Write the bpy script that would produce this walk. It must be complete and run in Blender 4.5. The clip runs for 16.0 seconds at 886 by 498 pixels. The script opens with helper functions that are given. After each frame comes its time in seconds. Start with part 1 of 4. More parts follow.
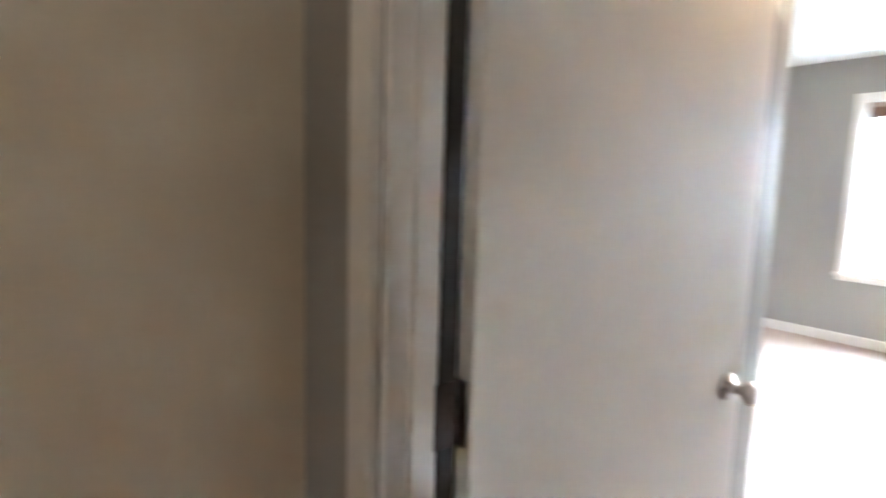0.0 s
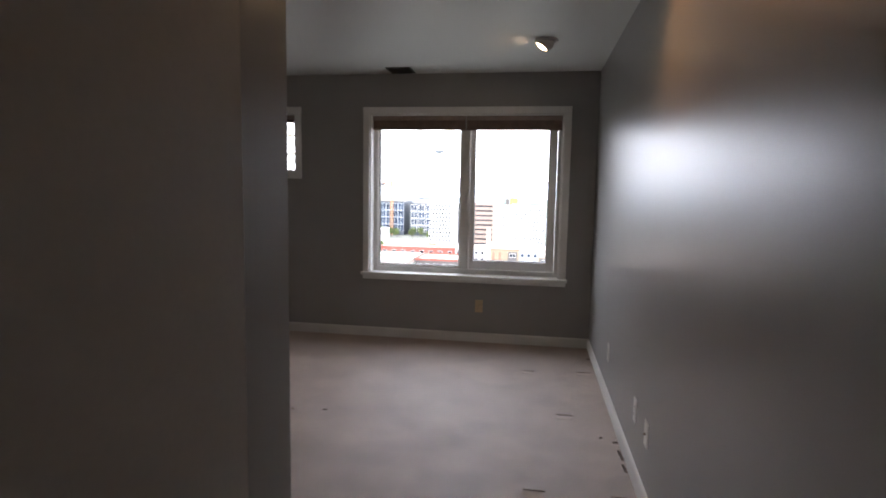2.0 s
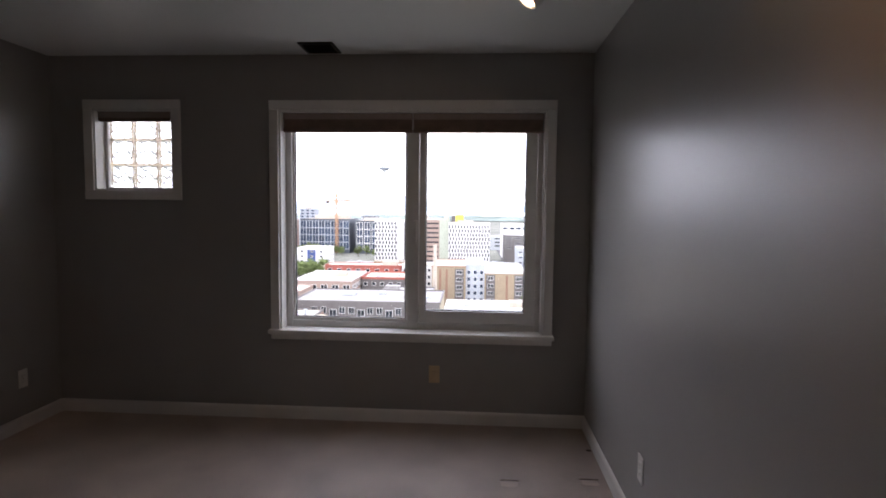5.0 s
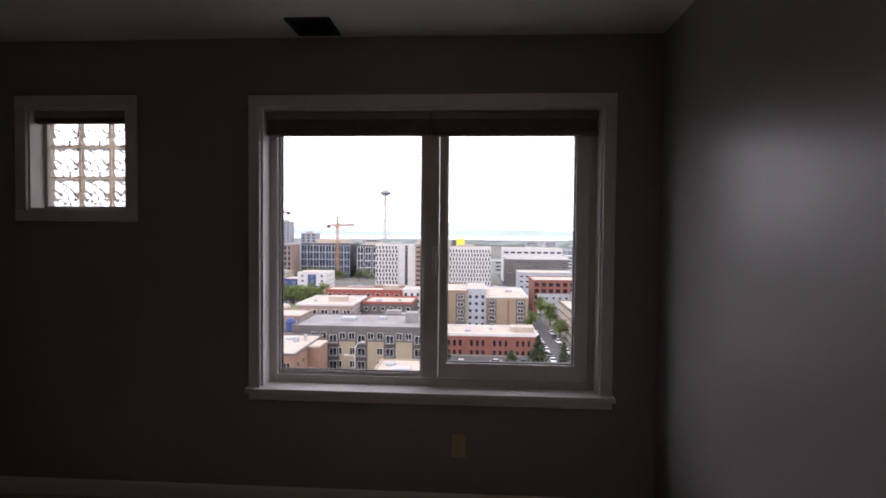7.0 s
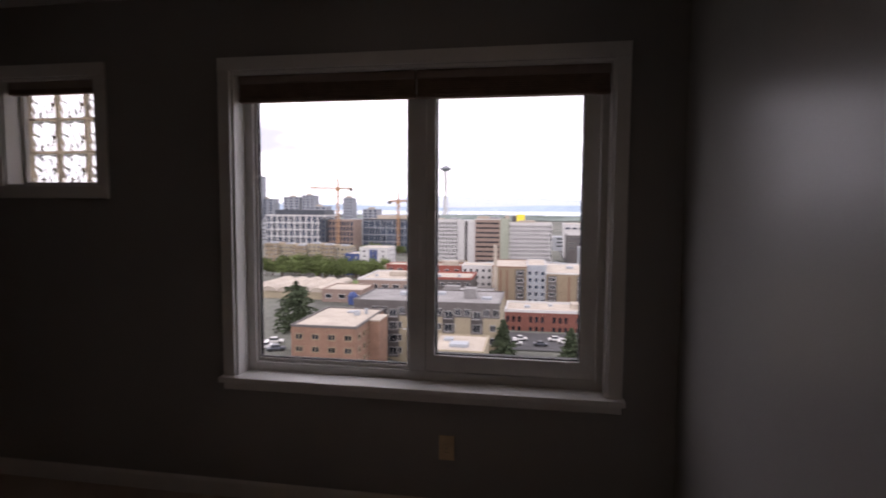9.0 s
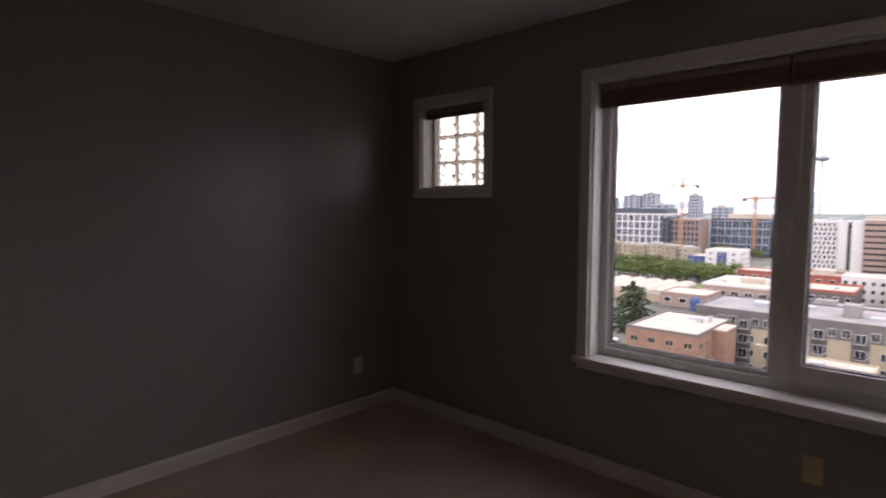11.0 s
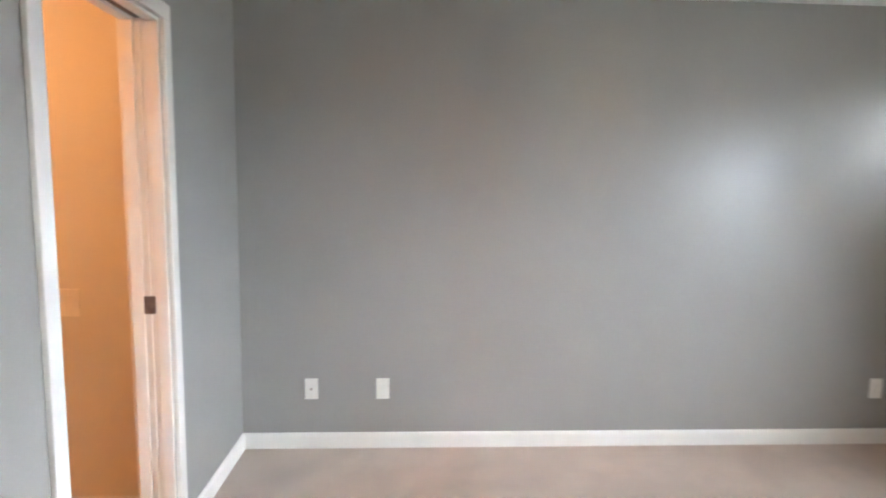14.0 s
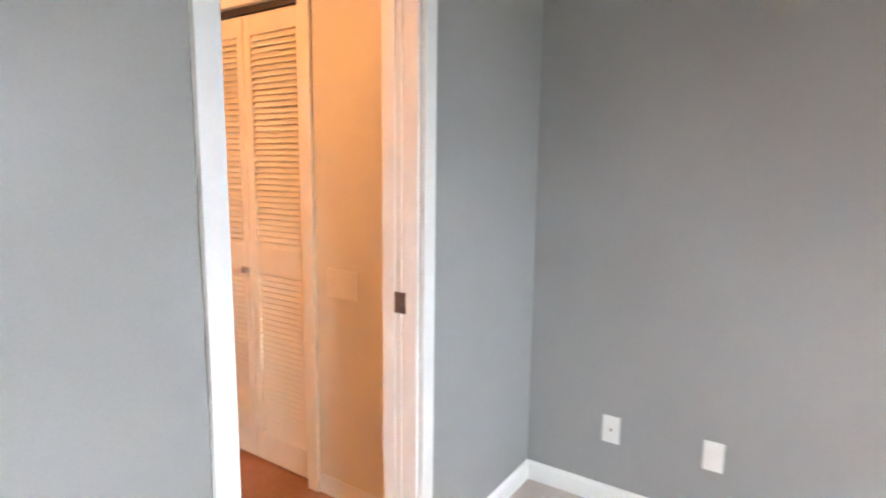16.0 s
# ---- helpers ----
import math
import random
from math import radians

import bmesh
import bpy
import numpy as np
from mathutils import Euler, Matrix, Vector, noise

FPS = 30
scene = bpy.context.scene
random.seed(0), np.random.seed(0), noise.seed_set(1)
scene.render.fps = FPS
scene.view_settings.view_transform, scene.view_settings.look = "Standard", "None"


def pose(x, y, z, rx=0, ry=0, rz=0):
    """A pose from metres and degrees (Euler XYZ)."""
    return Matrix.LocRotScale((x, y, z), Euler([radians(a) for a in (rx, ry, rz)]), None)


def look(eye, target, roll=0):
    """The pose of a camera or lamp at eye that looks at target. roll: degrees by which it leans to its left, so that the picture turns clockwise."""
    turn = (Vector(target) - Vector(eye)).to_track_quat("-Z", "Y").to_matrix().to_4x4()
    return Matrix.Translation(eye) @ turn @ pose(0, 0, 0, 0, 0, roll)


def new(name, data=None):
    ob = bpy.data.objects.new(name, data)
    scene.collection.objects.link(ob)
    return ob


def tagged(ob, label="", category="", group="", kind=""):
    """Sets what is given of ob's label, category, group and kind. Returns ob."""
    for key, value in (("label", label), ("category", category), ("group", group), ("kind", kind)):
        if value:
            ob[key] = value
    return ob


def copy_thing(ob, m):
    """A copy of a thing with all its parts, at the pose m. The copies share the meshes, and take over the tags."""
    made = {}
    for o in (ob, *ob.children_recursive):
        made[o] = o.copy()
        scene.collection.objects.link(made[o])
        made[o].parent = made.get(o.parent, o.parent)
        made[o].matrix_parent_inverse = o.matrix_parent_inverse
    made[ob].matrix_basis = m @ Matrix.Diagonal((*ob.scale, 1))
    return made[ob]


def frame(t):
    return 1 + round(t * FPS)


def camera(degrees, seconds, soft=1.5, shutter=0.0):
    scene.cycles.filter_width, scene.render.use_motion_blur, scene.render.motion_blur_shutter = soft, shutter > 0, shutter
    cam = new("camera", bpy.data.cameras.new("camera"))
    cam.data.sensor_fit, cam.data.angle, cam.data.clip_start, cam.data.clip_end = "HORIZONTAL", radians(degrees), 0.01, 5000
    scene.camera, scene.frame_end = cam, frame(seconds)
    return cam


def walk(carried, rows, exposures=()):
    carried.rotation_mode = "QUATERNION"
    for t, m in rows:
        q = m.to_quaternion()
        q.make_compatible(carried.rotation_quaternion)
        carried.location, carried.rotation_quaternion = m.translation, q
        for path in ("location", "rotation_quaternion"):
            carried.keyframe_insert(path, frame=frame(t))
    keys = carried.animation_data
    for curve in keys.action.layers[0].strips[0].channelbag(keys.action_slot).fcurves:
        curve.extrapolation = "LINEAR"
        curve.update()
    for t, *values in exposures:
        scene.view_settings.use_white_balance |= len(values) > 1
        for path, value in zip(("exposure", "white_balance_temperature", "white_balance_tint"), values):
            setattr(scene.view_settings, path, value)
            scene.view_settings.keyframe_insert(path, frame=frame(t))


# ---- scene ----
# ------------------------------------------------------------------ camera
cam = camera(76.5, 16.0, soft=1.8, shutter=0.5)


def step(x, y, z, yaw, pitch, roll):
    return pose(x, y, z, 90 + pitch, 0, yaw) @ pose(0, 0, 0, 0, 0, -roll)


PATH = [
    (0, step(-0.345, -5.870, 1.372, 52.58, -7.20, -1.65)),
    (0.3, step(-0.400, -5.850, 1.355, 37.30, -6.10, -0.20)),
    (0.5, step(-0.438, -5.815, 1.345, 28.00, -5.75, 0.60)),
    (1, step(-0.448, -5.632, 1.380, 16.26, -6.54, 0.70)),
    (1.5, step(-0.472, -5.403, 1.393, 11.52, -4.93, -0.54)),
    (2, step(-0.548, -5.232, 1.433, 9.03, -5.99, -1.05)),
    (2.5, step(-0.601, -4.960, 1.398, 5.13, -4.84, -1.64)),
    (3, step(-0.601, -4.722, 1.424, 2.36, -5.23, -1.78)),
    (3.5, step(-0.588, -4.495, 1.461, 4.53, -2.68, -2.73)),
    (4, step(-0.618, -4.250, 1.455, 5.63, -3.44, -2.13)),
    (4.5, step(-0.672, -3.996, 1.468, 3.23, -3.32, -1.12)),
    (4.7, step(-0.697, -3.909, 1.485, 3.51, -4.29, -0.73)),
    (7, step(-0.929, -2.952, 1.478, 3.68, -1.71, -0.51)),
    (7.5, step(-0.859, -2.757, 1.486, 4.07, -2.43, -0.67)),
    (8, step(-0.780, -2.597, 1.479, 3.92, -4.50, 0.40)),
    (8.2, step(-0.742, -2.547, 1.481, 3.13, -4.34, -0.19)),
    (10.3, step(-0.510, -2.634, 1.486, 33.55, -3.56, 0.61)),
    (10.5, step(-0.556, -2.653, 1.487, 36.78, -3.24, 0.91)),
    (11, step(-0.584, -2.775, 1.474, 43.36, -4.53, -0.13)),
    (11.5, step(-0.597, -2.898, 1.550, 50.30, -6.55, 0.60)),
    (12, step(-0.528, -2.950, 1.526, 58.40, -6.27, -0.10)),
    (12.5, step(-0.535, -3.055, 1.494, 64.83, -6.21, -0.58)),
    (13, step(-0.523, -3.091, 1.481, 72.79, -6.15, -0.06)),
    (13.5, step(-0.536, -3.097, 1.471, 79.85, -5.88, -0.15)),
    (14, step(-0.629, -3.059, 1.473, 87.18, -6.15, -0.80)),
    (14.5, step(-0.749, -3.004, 1.470, 95.73, -7.09, -3.65)),
    (15, step(-0.911, -2.951, 1.442, 103.99, -7.28, -2.65)),
    (15.5, step(-1.165, -2.976, 1.448, 112.25, -6.57, -1.64)),
    (16, step(-1.423, -2.980, 1.445, 123.76, -8.28, -0.68)),
]
walk(cam, PATH, [
    (0.0, 5.3, 5350, 6), (0.3, 4.3, 5400, 7), (0.5, 3.5, 5700, 8), (1.0, 2.05, 5900, 10), (1.5, 1.5, 6150, 13), (2.5, 1.6, 6200, 18), (3.5, 1.32, 6200, 20),
    (4.7, 0.85, 6250, 21), (7.0, -0.2, 6550, 27), (8.2, -0.4, 6650, 28), (10.3, -0.7, 6850, 28), (11.0, -0.0, 6750, 28), (11.5, 1.1, 6500, 23), (12.0, 2.6, 6250, 12),
    (12.5, 3.35, 6050, 10), (13.5, 3.55, 5950, 8), (14.5, 4.1, 5800, 6), (16.0, 4.0, 5800, 8)])

# ------------------------------------------------------------------ sky and sun
world = bpy.data.worlds.new("overcast_sky")
scene.world = world
world.use_nodes = True
wn, wl = world.node_tree.nodes, world.node_tree.links
wn.clear()
w_out = wn.new("ShaderNodeOutputWorld")
w_bg = wn.new("ShaderNodeBackground")
w_sky = wn.new("ShaderNodeTexSky")
w_sky.sky_type = "NISHITA"
w_sky.sun_disc = False
w_sky.sun_elevation, w_sky.sun_rotation = radians(48), radians(215)
w_sky.air_density, w_sky.dust_density = 1.0, 4.0
w_geo = wn.new("ShaderNodeTexCoord")
w_map = wn.new("ShaderNodeMapping")
w_map.inputs["Scale"].default_value = (2.2, 2.2, 9.0)
w_noise = wn.new("ShaderNodeTexNoise")
w_noise.inputs["Scale"].default_value = 1.6
w_noise.inputs["Detail"].default_value = 5
w_ramp = wn.new("ShaderNodeValToRGB")
w_ramp.color_ramp.elements[0].position, w_ramp.color_ramp.elements[0].color = 0.34, (12.0, 12.9, 14.4, 1)
w_ramp.color_ramp.elements[1].position, w_ramp.color_ramp.elements[1].color = 0.50, (26.0, 26.5, 27.5, 1)
w_mix = wn.new("ShaderNodeMixRGB")
w_mix.inputs["Fac"].default_value = 0.88
wl.new(w_geo.outputs["Generated"], w_map.inputs["Vector"])
wl.new(w_map.outputs["Vector"], w_noise.inputs["Vector"])
wl.new(w_noise.outputs["Fac"], w_ramp.inputs["Fac"])
wl.new(w_sky.outputs["Color"], w_mix.inputs["Color1"])
wl.new(w_ramp.outputs["Color"], w_mix.inputs["Color2"])
wl.new(w_mix.outputs["Color"], w_bg.inputs["Color"])
wl.new(w_bg.outputs["Background"], w_out.inputs["Surface"])
w_bg.inputs["Strength"].default_value = 0.12

sun = new("sun", bpy.data.lights.new("sun", "SUN"))
sun.data.energy, sun.data.angle, sun.data.color = 0.9, radians(12), (1.0, 0.95, 0.88)
sun.matrix_world = look((0, 0, 0), (-math.sin(radians(215)) * math.cos(radians(48)), -math.cos(radians(215)) * math.cos(radians(48)), -math.sin(radians(48))))


def lamp(name, kind, energy, color, m, size=0.1, spot=None):
    li = bpy.data.lights.new(name, kind)
    li.energy, li.color = energy, color
    if kind == "AREA":
        li.size = size
    else:
        li.shadow_soft_size = size
    if spot:
        li.spot_size, li.spot_blend = radians(spot), 1.0
    ob = new(name, li)
    ob.matrix_world = m
    return ob


WARM = (1.0, 0.52, 0.20)
lamp("dressing_light", "POINT", 8.6, (1.0, 0.41, 0.14), pose(-1.75, -5.5, 2.2), 0.12)
lamp("hall_light", "POINT", 0.15, (1.0, 0.74, 0.50), pose(-0.35, -6.4, 2.3), 0.1)
lamp("downlight_beam", "SPOT", 2.5, (1.0, 0.58, 0.26), look((-0.55, -1.07, 2.40), (-0.85, -1.22, 1.5)), 0.03, 95)
lamp("downlight_beam", "SPOT", 2.3, (1.0, 0.43, 0.13), look((-0.50, -2.68, 2.39), (-0.06, -3.05, 1.92)), 0.045, 115)

# ------------------------------------------------------------------ materials


def material(name, base, rough=0.6, metal=0.0, spec=0.5, var=0.12, scale=6.0, grain=60.0, bump=0.1, bump_dist=0.002, coat=0.0, emit=None, two=None, piece=0.0):
    """A painted, woven or cast surface: base colour with broad stains, fine grain and bump."""
    m = bpy.data.materials.new(name)
    m.use_nodes = True
    n, l = m.node_tree.nodes, m.node_tree.links
    b = n["Principled BSDF"]
    b.inputs["Metallic"].default_value = metal
    b.inputs["Specular IOR Level"].default_value = spec
    tc = n.new("ShaderNodeTexCoord")
    broad, fine = n.new("ShaderNodeTexNoise"), n.new("ShaderNodeTexNoise")
    broad.inputs["Scale"].default_value, broad.inputs["Detail"].default_value = scale, 4
    fine.inputs["Scale"].default_value, fine.inputs["Detail"].default_value = grain, 3
    for x in (broad, fine):
        l.new(tc.outputs["Object"], x.inputs["Vector"])
    ramp = n.new("ShaderNodeValToRGB")
    lo = two or [c * (1 - var) for c in base]
    ramp.color_ramp.elements[0].color = (*lo, 1)
    ramp.color_ramp.elements[1].color = (*[min(1, c * (1 + var)) for c in base], 1)
    ramp.color_ramp.elements[0].position, ramp.color_ramp.elements[1].position = 0.33, 0.67
    add = n.new("ShaderNodeMath")
    add.operation = "MULTIPLY_ADD"
    add.inputs[1].default_value = 0.35
    l.new(fine.outputs["Fac"], add.inputs[0])
    sub = n.new("ShaderNodeMath")
    sub.operation = "MULTIPLY_ADD"
    sub.inputs[1].default_value, sub.inputs[2].default_value = 0.8, -0.075
    l.new(broad.outputs["Fac"], sub.inputs[0])
    l.new(sub.outputs[0], add.inputs[2])
    l.new(add.outputs[0], ramp.inputs["Fac"])
    colour = ramp.outputs["Color"]
    if piece:
        info, hsv = n.new("ShaderNodeObjectInfo"), n.new("ShaderNodeHueSaturation")
        k = n.new("ShaderNodeMath")
        k.operation = "MULTIPLY_ADD"
        k.inputs[1].default_value, k.inputs[2].default_value = piece, 1 - piece / 2
        l.new(info.outputs["Random"], k.inputs[0])
        l.new(k.outputs[0], hsv.inputs["Value"])
        l.new(colour, hsv.inputs["Color"])
        colour = hsv.outputs["Color"]
    l.new(colour, b.inputs["Base Color"])
    rr = n.new("ShaderNodeMath")
    rr.operation = "MULTIPLY_ADD"
    rr.inputs[1].default_value, rr.inputs[2].default_value = rough * 0.25, rough * 0.88
    l.new(broad.outputs["Fac"], rr.inputs[0])
    l.new(rr.outputs[0], b.inputs["Roughness"])
    if bump:
        bp = n.new("ShaderNodeBump")
        bp.inputs["Strength"].default_value, bp.inputs["Distance"].default_value = bump, bump_dist
        l.new(fine.outputs["Fac"], bp.inputs["Height"])
        l.new(bp.outputs["Normal"], b.inputs["Normal"])
    if coat:
        b.inputs["Coat Weight"].default_value = coat
        b.inputs["Coat Roughness"].default_value = 0.1
    if emit:
        b.inputs["Emission Color"].default_value = (*emit[:3], 1)
        b.inputs["Emission Strength"].default_value = emit[3]
    return m


def glass(name, rough=0.0, bump=0.0, scale=20.0, ior=1.05):
    m = bpy.data.materials.new(name)
    m.use_nodes = True
    n, l = m.node_tree.nodes, m.node_tree.links
    b = n["Principled BSDF"]
    b.inputs["Base Color"].default_value = (0.97, 0.985, 0.98, 1)
    b.inputs["Transmission Weight"].default_value = 1.0
    b.inputs["Roughness"].default_value = rough
    b.inputs["IOR"].default_value = ior
    if bump:
        tc, tx, bp = n.new("ShaderNodeTexCoord"), n.new("ShaderNodeTexNoise"), n.new("ShaderNodeBump")
        tx.inputs["Scale"].default_value, tx.inputs["Detail"].default_value = scale, 1
        bp.inputs["Strength"].default_value, bp.inputs["Distance"].default_value = bump, 0.02
        l.new(tc.outputs["Object"], tx.inputs["Vector"])
        l.new(tx.outputs["Fac"], bp.inputs["Height"])
        l.new(bp.outputs["Normal"], b.inputs["Normal"])
    return m


WALL = material("grey_eggshell_paint", (0.308, 0.302, 0.288), rough=0.31, spec=0.40, var=0.05, scale=1.3, grain=160, bump=0.06, bump_dist=0.001)
CEIL = material("white_ceiling_paint", (0.74, 0.74, 0.72), rough=0.42, spec=0.5, var=0.03, scale=1.1, grain=140, bump=0.06, bump_dist=0.001)
TRIM = material("white_trim_enamel", (0.76, 0.75, 0.72), rough=0.32, var=0.04, scale=5, grain=90, bump=0.03, bump_dist=0.001)
DOOR = material("door_enamel", (0.66, 0.63, 0.58), rough=0.38, var=0.05, scale=2, grain=120, bump=0.05, bump_dist=0.001)
HALLW = material("cream_hall_paint", (0.68, 0.62, 0.50), rough=0.5, var=0.05, scale=1.5, grain=140, bump=0.05, bump_dist=0.001)
CARPET = material("taupe_carpet", (0.255, 0.215, 0.185), rough=0.46, spec=1.0, var=0.42, scale=3.0, grain=420, bump=0.55, bump_dist=0.004)
CARPET_MARK = material("pressed_carpet", (0.44, 0.39, 0.35), rough=0.8, spec=0.1, var=0.2, scale=9, grain=420, bump=0.8, bump_dist=0.004)
for m in (CARPET, CARPET_MARK):
    m.node_tree.nodes["Principled BSDF"].inputs["Sheen Weight"].default_value = 1.0
    m.node_tree.nodes["Principled BSDF"].inputs["Sheen Tint"].default_value = (0.88, 0.72, 0.60, 1)
    m.node_tree.nodes["Principled BSDF"].inputs["Sheen Roughness"].default_value = 0.55
# dark colour for stains and for the shade painted beside pressed marks
CARPET_STAIN_SHADE = material("stained_and_shaded_carpet", (0.14, 0.11, 0.095), rough=0.95, spec=0.1, var=0.35, scale=14, grain=420, bump=0.8, bump_dist=0.004)
WOODF = material("orange_oak_floor", (0.34, 0.15, 0.06), rough=0.38, var=0.25, scale=3, grain=70, bump=0.05, piece=0.3)
VINYL = material("white_vinyl_frame", (0.72, 0.71, 0.68), rough=0.4, var=0.05, scale=7, grain=80, bump=0.03, bump_dist=0.001)
GASKET = material("black_rubber_gasket", (0.03, 0.03, 0.03), rough=0.6, var=0.2)
BLIND = material("brown_pleated_blind", (0.24, 0.17, 0.14), rough=0.8, spec=0.2, var=0.18, scale=12, grain=240, bump=0.2)
BLINDH = material("taupe_blind_rail", (0.36, 0.29, 0.25), rough=0.55, var=0.08, scale=12, grain=200, bump=0.05)
BRASS = material("aged_nickel", (0.42, 0.37, 0.32), rough=0.28, metal=1.0, var=0.15, scale=20)
DARKM = material("dark_bronze", (0.07, 0.055, 0.05), rough=0.4, metal=0.7, var=0.2, scale=20)
PLATE = material("white_plastic_plate", (0.78, 0.77, 0.73), rough=0.35, var=0.03, scale=20, bump=0.0)
IVORY = material("ivory_plastic_plate", (0.60, 0.46, 0.28), rough=0.4, var=0.06, scale=20, bump=0.0)
STRIKE = material("dull_bronze_strike", (0.16, 0.125, 0.10), rough=0.42, metal=0.5, var=0.2, scale=25)
SLOT = material("dark_socket_slot", (0.03, 0.028, 0.026), rough=0.7, var=0.2)
VENT = material("dark_vent_metal", (0.05, 0.047, 0.045), rough=0.5, metal=0.4, var=0.2, scale=30)
BULB = material("lit_bulb", (1, 0.8, 0.5), rough=0.4, emit=(1.0, 0.66, 0.34, 30.0), bump=0.0)
LOUVER = material("cream_louver_paint", (0.76, 0.70, 0.58), rough=0.42, var=0.05, scale=4, grain=90, bump=0.03, bump_dist=0.001)
PANE = glass("window_glass")
BLOCK = glass("wavy_block_glass", rough=0.03, bump=0.3, scale=45.0, ior=1.5)
MORTAR = material("glass_block_rim", (0.90, 0.80, 0.62), rough=0.7, var=0.1, scale=20)
MORTAR.node_tree.nodes["Principled BSDF"].inputs["Transmission Weight"].default_value = 0.75

# ------------------------------------------------------------------ mesh helpers


def bm_box(bm, x0, x1, y0, y1, z0, z1, bevel=0.0, seg=1):
    vs = [bm.verts.new(p) for p in ((x0, y0, z0), (x1, y0, z0), (x1, y1, z0), (x0, y1, z0), (x0, y0, z1), (x1, y0, z1), (x1, y1, z1), (x0, y1, z1))]
    fs = [bm.faces.new([vs[i] for i in f]) for f in ((3, 2, 1, 0), (4, 5, 6, 7), (0, 1, 5, 4), (1, 2, 6, 5), (2, 3, 7, 6), (3, 0, 4, 7))]
    if bevel:
        edges = list({e for f in fs for e in f.edges})
        bmesh.ops.bevel(bm, geom=edges, offset=bevel, segments=seg, affect="EDGES", profile=0.6)
    return bm


def box(x0, x1, y0, y1, z0, z1, bevel=0.0, seg=1):
    return bm_box(bmesh.new(), x0, x1, y0, y1, z0, z1, bevel, seg)


def mesh_of(name, bm, mat, smooth=False):
    bmesh.ops.recalc_face_normals(bm, faces=bm.faces)
    me = bpy.data.meshes.new(name)
    bm.to_mesh(me)
    bm.free()
    me.materials.append(mat)
    if smooth:
        for p in me.polygons:
            p.use_smooth = True
    return me


def part(name, bm, mat, parent=None, label="", smooth=False):
    ob = new(name, mesh_of(name, bm, mat, smooth))
    if parent:
        ob.parent = parent
    if label:
        tagged(ob, label)
    return ob


def share(name, me, parent, m):
    """One more piece on a mesh that others use too."""
    ob = new(name, me)
    ob.parent = parent
    ob.matrix_basis = m
    return ob


def thing(name, m, label, category, group="", kind=""):
    ob = new(name)
    ob.empty_display_size = 0.05
    ob.matrix_basis = m
    return tagged(ob, label, category, group, kind)


def structure(name, bm, mat, label, category):
    return tagged(part(name, bm, mat), label, category, kind="structure")


def lathe(profile, axis="Z", seg=24):
    """A turned body from (radius, height) pairs."""
    bm = bmesh.new()
    rings = []
    for r, h in profile:
        ring = []
        for i in range(seg):
            a = 2 * math.pi * i / seg
            p = (r * math.cos(a), r * math.sin(a), h)
            if axis == "X":
                p = (h, p[0], p[1])
            elif axis == "Y":
                p = (p[0], h, p[1])
            ring.append(bm.verts.new(p))
        rings.append(ring)
    for a, b in zip(rings, rings[1:]):
        for i in range(seg):
            bm.faces.new((a[i], a[(i + 1) % seg], b[(i + 1) % seg], b[i]))
    bm.faces.new(rings[0])
    bm.faces.new(rings[-1])
    return bm


def holed_wall(u0, u1, z0, z1, holes, thick, along="x", at=0.0):
    """A wall with rectangular openings through it: u runs along x (or y), the thickness from at to at + thick."""
    us = sorted({u0, u1, *(h[0] for h in holes), *(h[1] for h in holes)})
    zs = sorted({z0, z1, *(h[2] for h in holes), *(h[3] for h in holes)})
    solid = {}
    for i in range(len(us) - 1):
        for j in range(len(zs) - 1):
            uc, zc = (us[i] + us[i + 1]) / 2, (zs[j] + zs[j + 1]) / 2
            solid[i, j] = not any(h[0] < uc < h[1] and h[2] < zc < h[3] for h in holes)
    bm = bmesh.new()
    memo = {}

    def v(i, j, k):
        if (i, j, k) not in memo:
            w = at + thick * k
            memo[i, j, k] = bm.verts.new((us[i], w, zs[j]) if along == "x" else (w, us[i], zs[j]))
        return memo[i, j, k]

    for (i, j), s in solid.items():
        if not s:
            continue
        for k in (0, 1):
            bm.faces.new((v(i, j, k), v(i + 1, j, k), v(i + 1, j + 1, k), v(i, j + 1, k)))
        for di, dj, a, b in ((-1, 0, (i, j), (i, j + 1)), (1, 0, (i + 1, j), (i + 1, j + 1)), (0, -1, (i, j), (i + 1, j)), (0, 1, (i, j + 1), (i + 1, j + 1))):
            if not solid.get((i + di, j + dj), False):
                bm.faces.new((v(*a, 0), v(*b, 0), v(*b, 1), v(*a, 1)))
    return bm


def profile_run(points, a, b, mat, name, parent=None):
    """A moulding: its section (out, up) swept from a to b; out is to the left of the way from a to b."""
    bm = bmesh.new()
    a, b = Vector(a), Vector(b)
    d = (b - a).normalized()
    out, up = Vector((-d.y, d.x, 0)), Vector((0, 0, 1))
    ends = [[bm.verts.new(e + out * o + up * u) for o, u in points] for e in (a, b)]
    n = len(points)
    for i in range(n):
        bm.faces.new((ends[0][i], ends[0][(i + 1) % n], ends[1][(i + 1) % n], ends[1][i]))
    bm.faces.new(ends[0])
    bm.faces.new(ends[1])
    return part(name, bm, mat, parent)


